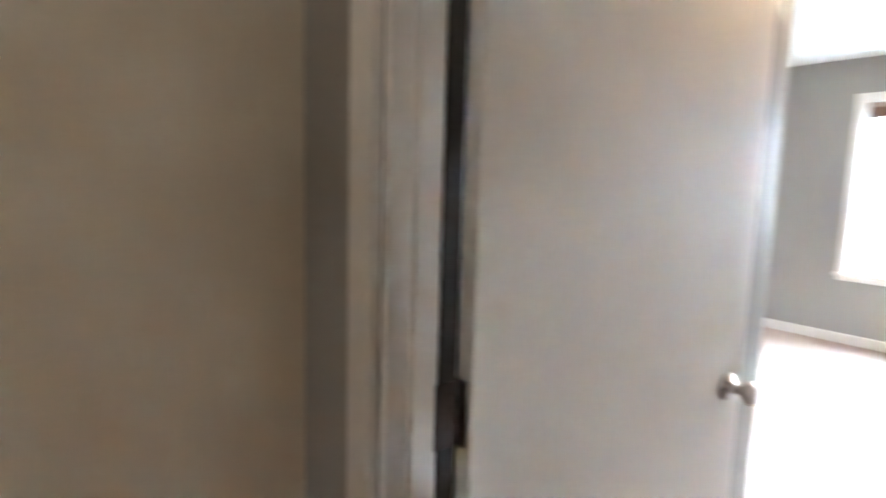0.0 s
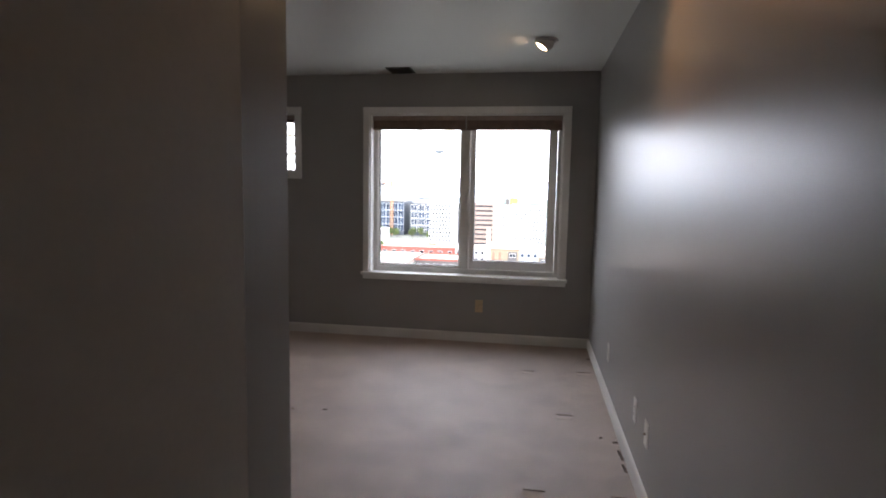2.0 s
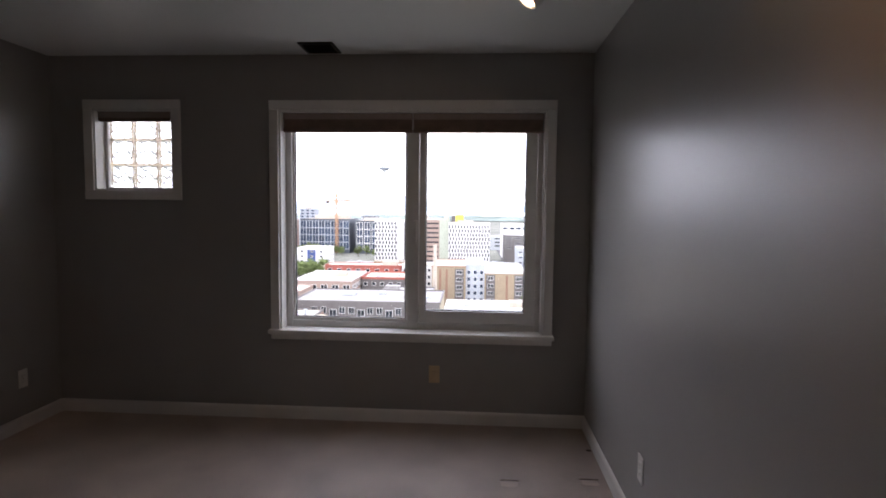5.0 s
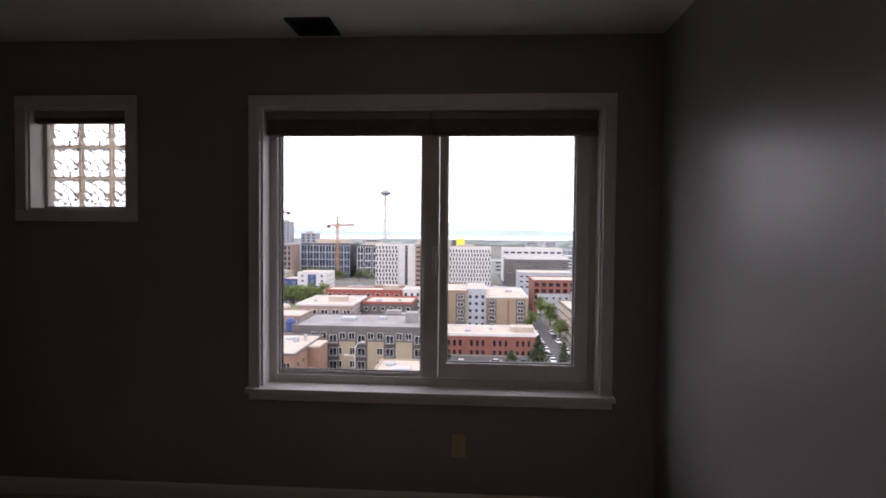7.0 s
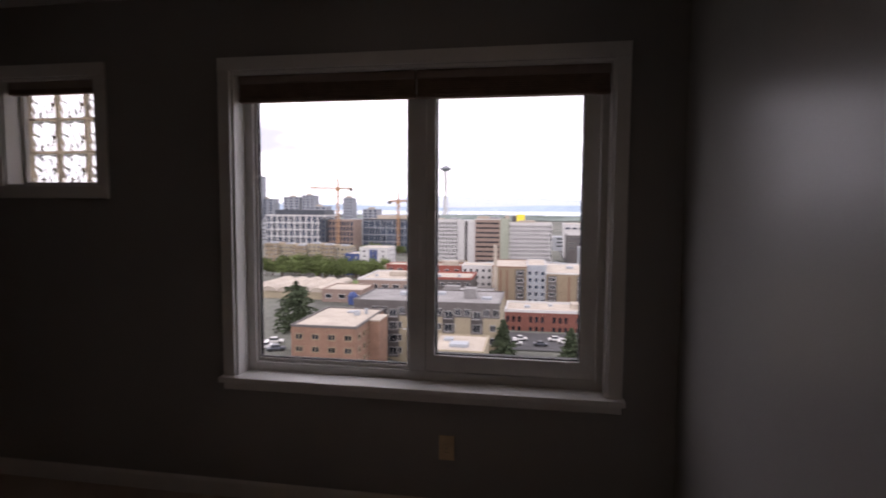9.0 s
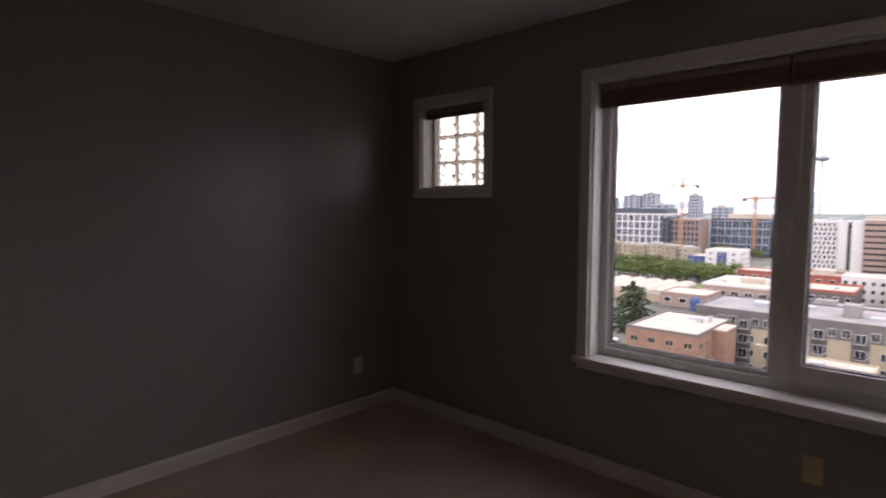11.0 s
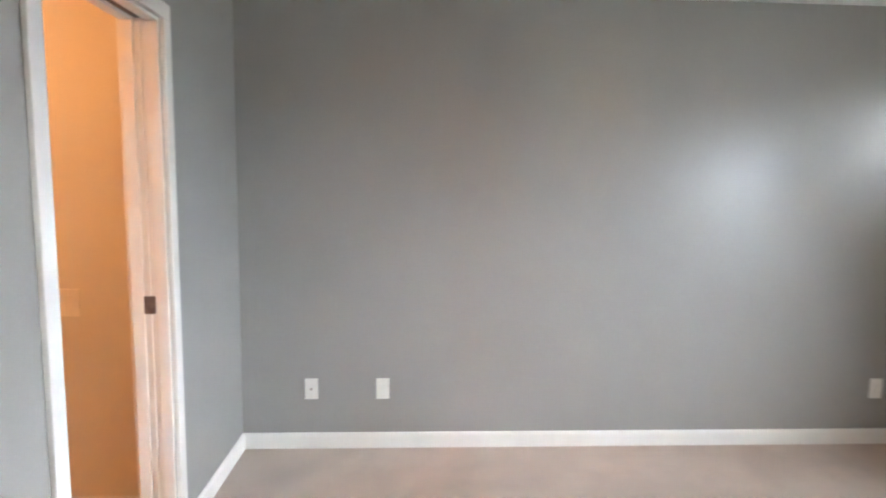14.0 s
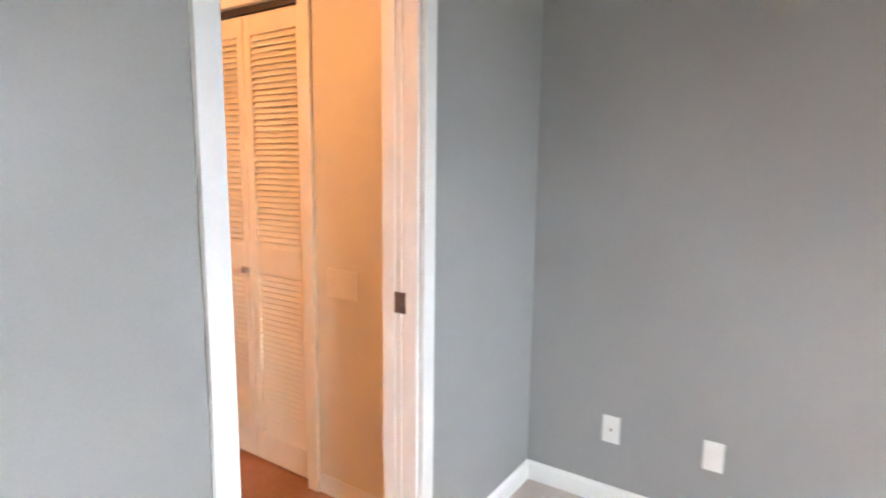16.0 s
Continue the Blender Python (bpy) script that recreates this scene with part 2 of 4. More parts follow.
# ------------------------------------------------------------------ the room
H = 2.5
XL = -3.715         # far side wall
YB = -4.02          # wall with the pocket door
XA = -1.10          # corner of the entry alcove
YE = -5.37          # wall with the entry door
WX0, WX1, WZ0, WZ1 = -2.100, -0.296, 0.630, 2.134      # large window opening
SX0, SX1, SZ0, SZ1 = -3.410, -2.847, 1.582, 2.138      # small window opening
PX0, PX1, PZ = -2.848, -2.148, 2.09                      # pocket door opening
EX0, EX1, EZ = -0.975, -0.165, 2.055                    # entry door opening

structure("wall_window", holed_wall(XL - 0.2, 0.2, -0.3, H + 0.3, [(WX0, WX1, WZ0, WZ1), (SX0, SX1, SZ0, SZ1)], 0.24, "x", 0.0), WALL,
          "grey eggshell-painted wall with a large and a small window", "wall")
structure("wall_right", box(0, 0.15, -7.4, -0.0005, -0.05, H + 0.05), WALL, "grey satin-painted wall with a soft window sheen", "wall")
structure("wall_left", box(XL - 0.15, XL, -6.8, -0.0005, -0.05, H + 0.05), WALL, "plain grey satin-painted wall above white baseboard", "wall")
structure("wall_pocket_door", holed_wall(XL, XA - 0.1205, 0, H, [(PX0, PX1, -1, PZ)], -0.14, "x", YB), WALL, "grey painted wall with a pocket doorway", "wall")
structure("wall_alcove", box(XA - 0.12, XA, YE - 0.12, YB, 0, H), WALL, "grey painted side wall of the entry alcove", "wall")
structure("wall_entry", holed_wall(XA, 0, 0, H, [(EX0, EX1, -1, EZ)], -0.12, "x", YE), WALL, "grey painted wall with the entry doorway", "wall")
structure("floor", bm_box(box(XL, 0, YB - 0.07, 0, -0.1, 0), XA, 0, YE - 0.06, YB - 0.07, -0.1, 0), CARPET, "worn taupe carpet floor with faint stains", "floor")
structure("ceiling", box(XL, 0, -7.3, 0, H, H + 0.12), CEIL, "smooth white painted ceiling with a soft sheen", "ceiling")
# spaces behind the two doorways
structure("floor_hall", box(XA - 0.6, 0, -7.3, YE - 0.06, -0.1, -0.004), WOODF, "orange oak floor of the hall", "floor")
structure("wall_hall_back", box(XA - 0.75, 0, -7.4, -7.3, -0.05, H + 0.05), HALLW, "cream painted wall at the hall's end", "wall")
structure("wall_hall_side", box(XA - 0.75, XA - 0.6, -7.3, YE - 0.1205, -0.05, H + 0.05), WALL, "dim grey-brown painted wall beside the doorway", "wall")

BASE = [(0, 0), (0.014, 0), (0.014, 0.074), (0.010, 0.084), (0.005, 0.089), (0, 0.089)]


def baseboard(a, b):
    tagged(profile_run(BASE, a, b, TRIM, "baseboard"), "white painted wooden baseboard", "baseboard", kind="structure")


for a, b in (((0, -0.001, 0), (XL, -0.001, 0)), ((XL + 0.001, -0.015, 0), (XL + 0.001, YB + 0.015, 0)), ((XL, YB + 0.001, 0), (PX0 - 0.062, YB + 0.001, 0)),
             ((PX1 + 0.062, YB + 0.001, 0), (XA + 0.015, YB + 0.001, 0)), ((XA + 0.001, YB + 0.001, 0), (XA + 0.001, YE + 0.015, 0)), ((-0.001, YE + 0.015, 0), (-0.001, -0.015, 0))):
    baseboard(a, b)

# ------------------------------------------------------------------ windows


def smooth_step(a, b, t):
    t = max(0.0, min(1.0, (t - a) / (b - a)))
    return t * t * (3 - 2 * t)


def big_window():
    w = thing("window_1", pose(0, 0, 0), "large white-framed window with a fixed pane and a casement", "window", kind="structure")
    c = 0.062
    for nm, b in (("casing_left", (WX0 - c, WX0, -0.02, 0, WZ0, WZ1)), ("casing_right", (WX1, WX1 + c, -0.02, 0, WZ0, WZ1)), ("casing_top", (WX0 - c, WX1 + c, -0.022, 0, WZ1, WZ1 + c))):
        part("casing", box(b[0], b[1], b[2], b[3] - 0.0005, b[4], b[5], 0.004, 2), TRIM, w)
    part("window_sill", box(WX0 - c - 0.012, WX1 + c + 0.012, -0.05, 0.108, WZ0 - 0.024, WZ0 + 0.005, 0.006, 2), TRIM, w)
    part("apron", box(WX0 - c, WX1 + c, -0.018, -0.0005, WZ0 - 0.065, WZ0 - 0.0265, 0.003), TRIM, w)
    # lining of the opening
    part("jamb_lining", box(WX0, WX0 + 0.012, 0.0, 0.1, WZ0, WZ1 - 0.012, 0.001), TRIM, w)
    part("jamb_lining", box(WX1 - 0.012, WX1, 0.0, 0.1, WZ0, WZ1 - 0.012, 0.001), TRIM, w)
    part("head_lining", box(WX0, WX1, 0.0, 0.1, WZ1 - 0.012, WZ1, 0.001), TRIM, w)
    # main frame
    y0, y1 = 0.10, 0.19
    mid0, mid1 = -1.232, -1.150
    part("window_frame", box(WX0, WX0 + 0.054, y0, y1, WZ0, WZ1, 0.005, 2), VINYL, w)
    part("window_frame", box(WX1 - 0.045, WX1, y0, y1, WZ0, WZ1, 0.005, 2), VINYL, w)
    part("window_frame", box(WX0 + 0.054, WX1 - 0.045, y0, y1, WZ0, WZ0 + 0.05, 0.005, 2), VINYL, w)
    part("window_frame", box(WX0 + 0.054, WX1 - 0.045, y0, y1, WZ1 - 0.07, WZ1, 0.005, 2), VINYL, w)
    part("mullion", box(mid0, mid1, y0 - 0.004, y1, WZ0 + 0.05, WZ1 - 0.07, 0.005, 2), VINYL, w)
    # fixed pane with its bead
    px0, px1, pz0, pz1 = WX0 + 0.054, mid0, WZ0 + 0.05, WZ1 - 0.07
    for b in ((px0, px0 + 0.014, pz0, pz1), (px1 - 0.014, px1, pz0, pz1), (px0 + 0.014, px1 - 0.014, pz0, pz0 + 0.02), (px0 + 0.014, px1 - 0.014, pz1 - 0.02, pz1)):
        part("glazing_bead", box(b[0], b[1], 0.118, 0.16, b[2], b[3], 0.003), VINYL, w)
    for b in ((px0 + 0.014, px0 + 0.019, pz0 + 0.02, pz1 - 0.02), (px1 - 0.019, px1 - 0.014, pz0 + 0.02, pz1 - 0.02), (px0 + 0.019, px1 - 0.019, pz0 + 0.02, pz0 + 0.025)):
        part("gasket", box(b[0], b[1], 0.128, 0.15, b[2], b[3]), GASKET, w)
    p = part("pane", box(px0 + 0.014, px1 - 0.014, 0.138, 0.144, pz0 + 0.02, pz1 - 0.02), PANE, w, "clear window glass")
    p.visible_shadow = False
    # casement
    s = part("casement", holed_wall(mid1 + 0.006, WX1 - 0.05, WZ0 + 0.056, WZ1 - 0.078, [(mid1 + 0.046, WX1 - 0.120, WZ0 + 0.135, WZ1 - 0.13)], 0.07, "x", 0.085), VINYL, w, "white casement sash")
    sx0, sx1, sz0, sz1 = mid1 + 0.046, WX1 - 0.120, WZ0 + 0.135, WZ1 - 0.13
    for b in ((sx0, sx0 + 0.006, sz0, sz1), (sx1 - 0.006, sx1, sz0, sz1), (sx0 + 0.006, sx1 - 0.006, sz0, sz0 + 0.006)):
        part("gasket", box(b[0], b[1], 0.105, 0.145, b[2], b[3]), GASKET, s)
    p = part("pane", box(sx0, sx1, 0.122, 0.128, sz0, sz1), PANE, s, "clear window glass")
    p.visible_shadow = False
    # handle on the mullion: a plate and a lever
    part("handle_plate", box(mid0 + 0.050, mid0 + 0.076, 0.086, 0.0962, 1.27, 1.40, 0.004, 2), VINYL, w)
    part("handle", box(mid0 + 0.053, mid0 + 0.073, 0.058, 0.072, 1.24, 1.40, 0.006, 3), PLATE, w, "pale lever handle hanging down")
    part("handle_neck", box(mid0 + 0.056, mid0 + 0.070, 0.071, 0.087, 1.372, 1.394, 0.003), VINYL, w)
    part("corner_latch", box(WX1 - 0.075, WX1 - 0.06, 0.076, 0.0852, WZ0 + 0.075, WZ0 + 0.115, 0.003), VINYL, w)


def pleated_blind(x0, x1, z1, drop, y):
    """A raised pleated blind: headrail, folded stack and bottom rail."""
    b = thing("pleated_blind", pose((x0 + x1) / 2, y, z1), "brown pleated blind raised into a thin stack", "blind", "window blinds")
    h = (x1 - x0) / 2
    part("headrail", box(-h, h, -0.024, 0.022, -0.042, 0, 0.006, 2), BLINDH, b)
    n = 7
    for i in range(n):
        a, c = -0.043 - (drop - 0.062) * i / n, -0.043 - (drop - 0.062) * (i + 0.86) / n
        part("pleat", box(-h + 0.004, h - 0.004, -0.024 + 0.003 * (i % 2), 0.020, c, a, 0.002), BLIND, b)
    part("bottom_rail", box(-h, h, -0.020, 0.020, -drop, -drop + 0.018, 0.004, 2), BLIND, b)


def small_window():
    w = thing("window_2", pose(0, 0, 0), "small square glass-block window in a white casing", "window", kind="structure")
    c = 0.064
    part("casing", box(SX0 - c, SX0, -0.018, -0.0005, SZ0, SZ1, 0.004, 2), TRIM, w)
    part("casing", box(SX1, SX1 + c, -0.018, -0.0005, SZ0, SZ1, 0.004, 2), TRIM, w)
    part("casing", box(SX0 - c, SX1 + c, -0.02, -0.0005, SZ1, SZ1 + c, 0.004, 2), TRIM, w)
    part("casing", box(SX0 - c, SX1 + c, -0.02, -0.0005, SZ0 - c, SZ0, 0.004, 2), TRIM, w)
    for b in ((SX0, SX0 + 0.01, 0, 0.13, SZ0, SZ1), (SX1 - 0.01, SX1, 0, 0.13, SZ0, SZ1), (SX0 + 0.01, SX1 - 0.01, 0, 0.13, SZ0, SZ0 + 0.01), (SX0 + 0.01, SX1 - 0.01, 0, 0.13, SZ1 - 0.01, SZ1)):
        part("jamb_lining", box(*b, 0.001), TRIM, w)
    for b in ((SX0 + 0.01, SX0 + 0.03, SZ0 + 0.01, SZ1 - 0.01), (SX1 - 0.03, SX1 - 0.01, SZ0 + 0.01, SZ1 - 0.01), (SX0 + 0.03, SX1 - 0.03, SZ0 + 0.01, SZ0 + 0.025), (SX0 + 0.03, SX1 - 0.03, SZ1 - 0.03, SZ1 - 0.01)):
        part("window_frame", box(b[0], b[1], 0.10, 0.128, b[2], b[3], 0.003), VINYL, w)
    n = 3
    dx, dz, g = (SX1 - SX0 - 0.02) / n, (SZ1 - SZ0 - 0.02) / n, 0.007
    part("mortar", holed_wall(SX0 + 0.01, SX1 - 0.01, SZ0 + 0.01, SZ1 - 0.01,
                              [(SX0 + 0.01 + dx * i + g, SX0 + 0.01 + dx * (i + 1) - g, SZ0 + 0.01 + dz * j + g, SZ0 + 0.01 + dz * (j + 1) - g) for i in range(n) for j in range(n)], 0.066, "x", 0.142), MORTAR, w)
    # pressed wavy faces inside a smooth rim
    bm = bmesh.new()
    k = 26
    hx, hz = dx / 2 - g, dz / 2 - g
    skins = []
    for y0, off in ((-0.036, 3.1), (0.036, 8.7)):
        rows = []
        for a in range(k + 1):
            row = []
            for b in range(k + 1):
                u, v = -1 + 2 * a / k, -1 + 2 * b / k
                calm = smooth_step(0.72, 0.9, max(abs(u), abs(v)))
                wave = 0.0085 * noise.noise(((u * hx + v * hz * 0.6) * 42 + off, (v * hz - u * hx * 0.5) * 17, off)) * (1 - calm) - math.copysign(0.006, y0) * smooth_step(0.9, 1.0, max(abs(u), abs(v)))
                row.append(bm.verts.new((u * hx, y0 + wave, v * hz)))
            rows.append(row)
        skins.append(rows)
        for a in range(k):
            for b in range(k):
                bm.faces.new((rows[a][b], rows[a + 1][b], rows[a + 1][b + 1], rows[a][b + 1]))
    f, bk = skins
    for a in range(k):
        for p, q in (((a, 0), (a + 1, 0)), ((a, k), (a + 1, k)), ((0, a), (0, a + 1)), ((k, a), (k, a + 1))):
            bm.faces.new((f[p[0]][p[1]], f[q[0]][q[1]], bk[q[0]][q[1]], bk[p[0]][p[1]]))
    me = mesh_of("glass_block", bm, BLOCK)
    for p in me.polygons:
        p.use_smooth = abs(p.normal.y) > 0.5
    for i in range(n):
        for j in range(n):
            o = share("glass_block", me, w, pose(SX0 + 0.01 + dx * (i + 0.5), 0.175, SZ0 + 0.01 + dz * (j + 0.5)))
            o.visible_shadow = False


big_window()
small_window()
pleated_blind(WX0 + 0.015, -1.195, WZ1 - 0.0125, 0.128, 0.066)
pleated_blind(-1.188, WX1 - 0.015, WZ1 - 0.0125, 0.128, 0.066)
pleated_blind(SX0 + 0.013, SX1 - 0.013, SZ1 - 0.0105, 0.066, 0.05)

# ------------------------------------------------------------------ doors


def casing_set(w, x0, x1, z, y, side, c=0.06):
    """Casing round an opening on one face of a wall; side is +1 where the face looks to +y."""
    ya, yb = sorted((y + side * 0.0005, y + side * 0.018))
    part("casing", box(x0 - c, x0, ya, yb, 0, z, 0.004, 2), TRIM, w)
    part("casing", box(x1, x1 + c, ya, yb, 0, z, 0.004, 2), TRIM, w)
    part("casing", box(x0 - c, x1 + c, ya, yb, z, z + c, 0.004, 2), TRIM, w)


def pocket_doorway():
    w = thing("door_1", pose(0, 0, 0), "white-cased pocket doorway with the door slid away", "doorway", kind="structure")
    casing_set(w, PX0, PX1, PZ, YB, 1)
    casing_set(w, PX0, PX1, PZ, YB - 0.14, -1)
    yb, yf = YB - 0.14, YB
    # split jambs with the slot between
    for x0, x1 in ((PX0, PX0 + 0.014), (PX1 - 0.014, PX1)):
        part("jamb", box(x0, x1, YB - 0.047, yf, 0, PZ, 0.002), TRIM, w)
        part("jamb", box(x0, x1, yb, YB - 0.093, 0, PZ, 0.002), TRIM, w)
    part("jamb_back", box(PX0, PX0 + 0.006, YB - 0.093, YB - 0.047, 0, PZ), TRIM, w)
    part("head_jamb", box(PX0 + 0.014, PX1 - 0.014, YB - 0.047, yf, PZ - 0.014, PZ, 0.002), TRIM, w)
    part("head_jamb", box(PX0 + 0.014, PX1 - 0.014, yb, YB - 0.093, PZ - 0.014, PZ, 0.002), TRIM, w)
    part("track", box(PX0 + 0.014, PX1 - 0.014, YB - 0.083, YB - 0.057, PZ - 0.006, PZ), DARKM, w, "dark metal sliding track")
    part("stop_strip", box(PX0 + 0.006, PX0 + 0.013, YB - 0.074, YB - 0.066, 0, PZ - 0.014), TRIM, w)
    part("strike_plate", box(PX0 + 0.0062, PX0 + 0.0165, YB - 0.092, YB - 0.048, 0.97, 1.04, 0.002), STRIKE, w, "dull bronze strike plate")
    part("door_edge", box(PX1 - 0.008, PX1 - 0.001, YB - 0.088, YB - 0.052, 0.01, PZ - 0.014), DOOR, w)


def entry_door():
    w = thing("door_2", pose(0, 0, 0), "white-cased entry doorway seen from the hall", "doorway", kind="structure")
    casing_set(w, EX0, EX1, EZ, YE - 0.12, -1)
    casing_set(w, EX0, EX1, EZ, YE, 1)
    for x0, x1 in ((EX0, EX0 + 0.016), (EX1 - 0.016, EX1)):
        part("jamb", box(x0, x1, YE - 0.12, YE, 0, EZ - 0.016, 0.002), TRIM, w)
    part("head_jamb", box(EX0, EX1, YE - 0.12, YE, EZ - 0.016, EZ, 0.002), TRIM, w)
    for x0, x1 in ((EX0 + 0.016, EX0 + 0.028), (EX1 - 0.028, EX1 - 0.016)):
        part("door_stop", box(x0, x1, YE - 0.085, YE - 0.045, 0, EZ - 0.016, 0.002), TRIM, w)
    # narrow dark strip along the hinge jamb, with the fixed hinge leaves over it
    part("dark_strip", box(EX0 + 0.0162, EX0 + 0.020, YE - 0.034, YE - 0.001, 0, EZ - 0.018, 0.001), GASKET, w, "narrow dark strip on the hinge jamb")
    for z in (0.182, 0.982, 1.762):
        part("hinge_leaf", box(EX0 + 0.0202, EX0 + 0.023, YE - 0.046, YE - 0.0005, z, z + 0.1, 0.001), DARKM, w, "dark bronze hinge leaf")
    d = thing("entry_door", pose(EX0 + 0.008, YE + 0.006, 0.012, 0, 0, 89.2), "flat off-white painted door standing open against the alcove wall", "door")
    L = 0.815
    part("leaf", box(0.004, L, -0.036, 0, 0, 2.02, 0.002), DOOR, d)
    for z in (0.17, 0.97, 1.75):
        hg = part("hinge", lathe([(0.0075, 0), (0.0075, 0.1)], "Z", 12), DARKM, d, "dark bronze butt hinge")
        hg.matrix_basis = pose(-0.003, 0.006, z)
        part("hinge_leaf", box(0.0, 0.003, -0.034, 0.0, 0, 0.1), DARKM, hg)
    for s in (-1, 1):
        k = part("knob", lathe([(0.032, 0), (0.032, 0.004), (0.026, 0.010), (0.012, 0.014), (0.010, 0.03), (0.020, 0.038), (0.027, 0.048), (0.027, 0.058), (0.019, 0.068), (0.006, 0.071)], "Y", 24), BRASS, d, "round aged nickel knob", smooth=True)
        k.matrix_basis = pose(L - 0.065, -0.036, 0.925 - 0.012, 0, 0, 180) if s < 0 else pose(L - 0.065, 0, 0.925 - 0.012)
    part("latch_plate", box(L - 0.0005, L + 0.0015, -0.030, -0.006, 0.88, 0.94), BRASS, d)


pocket_doorway()
entry_door()

# ------------------------------------------------------------------ electrical plates, vent, lamps


def outlet(m, label, mat=PLATE, style="duplex"):
    o = thing("wall_outlet" if style != "blank" else "wall_plate", m, label, "outlet", "wall outlets")
    part("plate", box(-0.037, 0.037, 0, 0.006, -0.06, 0.06, 0.003, 2), mat, o)
    if style == "duplex":
        for z in (-0.02, 0.02):
            r = part("receptacle", box(-0.0165, 0.0165, 0.006, 0.008, z - 0.014, z + 0.014, 0.0015), mat, o)
            for x in (-0.0065, 0.0065):
                part("slot", box(x - 0.001, x + 0.001, 0.008, 0.0084, z - 0.003, z + 0.005), SLOT, r)
        part("screw", box(-0.003, 0.003, 0.006, 0.0072, -0.003, 0.003, 0.001), BRASS, o)
    elif style == "coax":
        k = part("jack", lathe([(0.006, 0), (0.006, 0.008), (0.004, 0.010)], "Y", 12), BRASS, o, "small brass coaxial jack")
        k.matrix_basis = pose(0, 0.006, 0)
        for z in (-0.042, 0.042):
            part("screw", box(-0.003, 0.003, 0.006, 0.0072, z - 0.003, z + 0.003, 0.001), PLATE, o)
    else:
        part("insert", box(-0.0165, 0.0165, 0.006, 0.0085, -0.033, 0.033, 0.0015), mat, o)
    return o


FACE_PX, FACE_NX, FACE_NY = -90, 90, 180
outlet(pose(XL, -3.635, 0.345, 0, 0, FACE_PX), "white coaxial wall plate above the baseboard", style="coax")
outlet(pose(XL, -3.236, 0.345, 0, 0, FACE_PX), "white decora outlet plate above the baseboard", style="decora")
outlet(pose(XL, -0.339, 0.335, 0, 0, FACE_PX), "white outlet plate beside the room corner")
outlet(pose(0, -1.315, 0.34, 0, 0, FACE_NX), "white outlet plate on the sheeny grey wall")
outlet(pose(0, -2.36, 0.34, 0, 0, FACE_NX), "white outlet plate, one of a pair low on the wall")
outlet(pose(0, -2.645, 0.34, 0, 0, FACE_NX), "white outlet plate, one of a pair low on the wall", style="coax")
outlet(pose(-1.025, 0, 0.345, 0, 0, FACE_NY), "ivory outlet plate beneath the large window", IVORY)


def ceiling_vent():
    v = thing("ceiling_vent", pose(-1.766, -0.168, H), "dark metal ceiling air vent close to the window wall", "vent")
    a, b = 0.112, 0.116
    for q in ((-a, a, -b, -b + 0.02), (-a, a, b - 0.02, b), (-a, -a + 0.02, -b + 0.02, b - 0.02), (a - 0.02, a, -b + 0.02, b - 0.02)):
        part("frame", box(q[0], q[1], q[2], q[3], -0.010, -0.0005, 0.002), VENT, v)
    part("backing", box(-a + 0.02, a - 0.02, -b + 0.02, b - 0.02, -0.002, -0.0006), SLOT, v)
    for i in range(9):
        y = -b + 0.032 + i * 0.021
        s = part("slat", box(-a + 0.02, a - 0.02, -0.007, 0.007, -0.0008, 0.0008), VENT, v)
        s.matrix_basis = pose(0, y, -0.006, 35)


def eyeball_light(x, y, tilt, turn, lit=True):
    e = thing("eyeball_downlight", pose(x, y, H, 0, 0, turn), "white eyeball ceiling downlight with a warm lit bulb" if lit else "white eyeball ceiling downlight", "ceiling light", "ceiling downlights")
    part("trim_ring", lathe([(0.088, -0.0005), (0.088, -0.006), (0.080, -0.012), (0.066, -0.014), (0.060, -0.0005)], "Z", 32), CEIL, e, smooth=True)
    ball = part("eyeball", lathe([(0.050, 0.020), (0.066, 0.0), (0.070, -0.018), (0.064, -0.040), (0.056, -0.058), (0.046, -0.058), (0.040, -0.036)], "Z", 32), CEIL, e, smooth=True)
    ball.matrix_basis = pose(0, 0, 0.0, tilt)
    part("bulb", lathe([(0.004, -0.036), (0.041, -0.040), (0.040, -0.052), (0.004, -0.055)], "Z", 24), BULB, ball, "glowing warm bulb face", smooth=True)


ceiling_vent()
eyeball_light(-0.50, -1.06, 34, 98)
eyeball_light(-0.50, -2.60, 30, 200)


def sprinkler(x, y):
    s = thing("ceiling_sprinkler", pose(x, y, H), "small brass pendant sprinkler head", "sprinkler")
    part("escutcheon", lathe([(0.035, -0.0005), (0.034, -0.004), (0.018, -0.010)], "Z", 24), BRASS, s)
    part("body", lathe([(0.012, -0.008), (0.012, -0.026), (0.007, -0.030)], "Z", 12), BRASS, s)
    for x0 in (-0.013, 0.010):
        part("arm", box(x0, x0 + 0.003, -0.003, 0.003, -0.052, -0.024), BRASS, s)
    part("deflector", lathe([(0.018, -0.050), (0.018, -0.053)], "Z", 16), BRASS, s)


sprinkler(-2.2, -1.75)

# ------------------------------------------------------------------ marks in the carpet


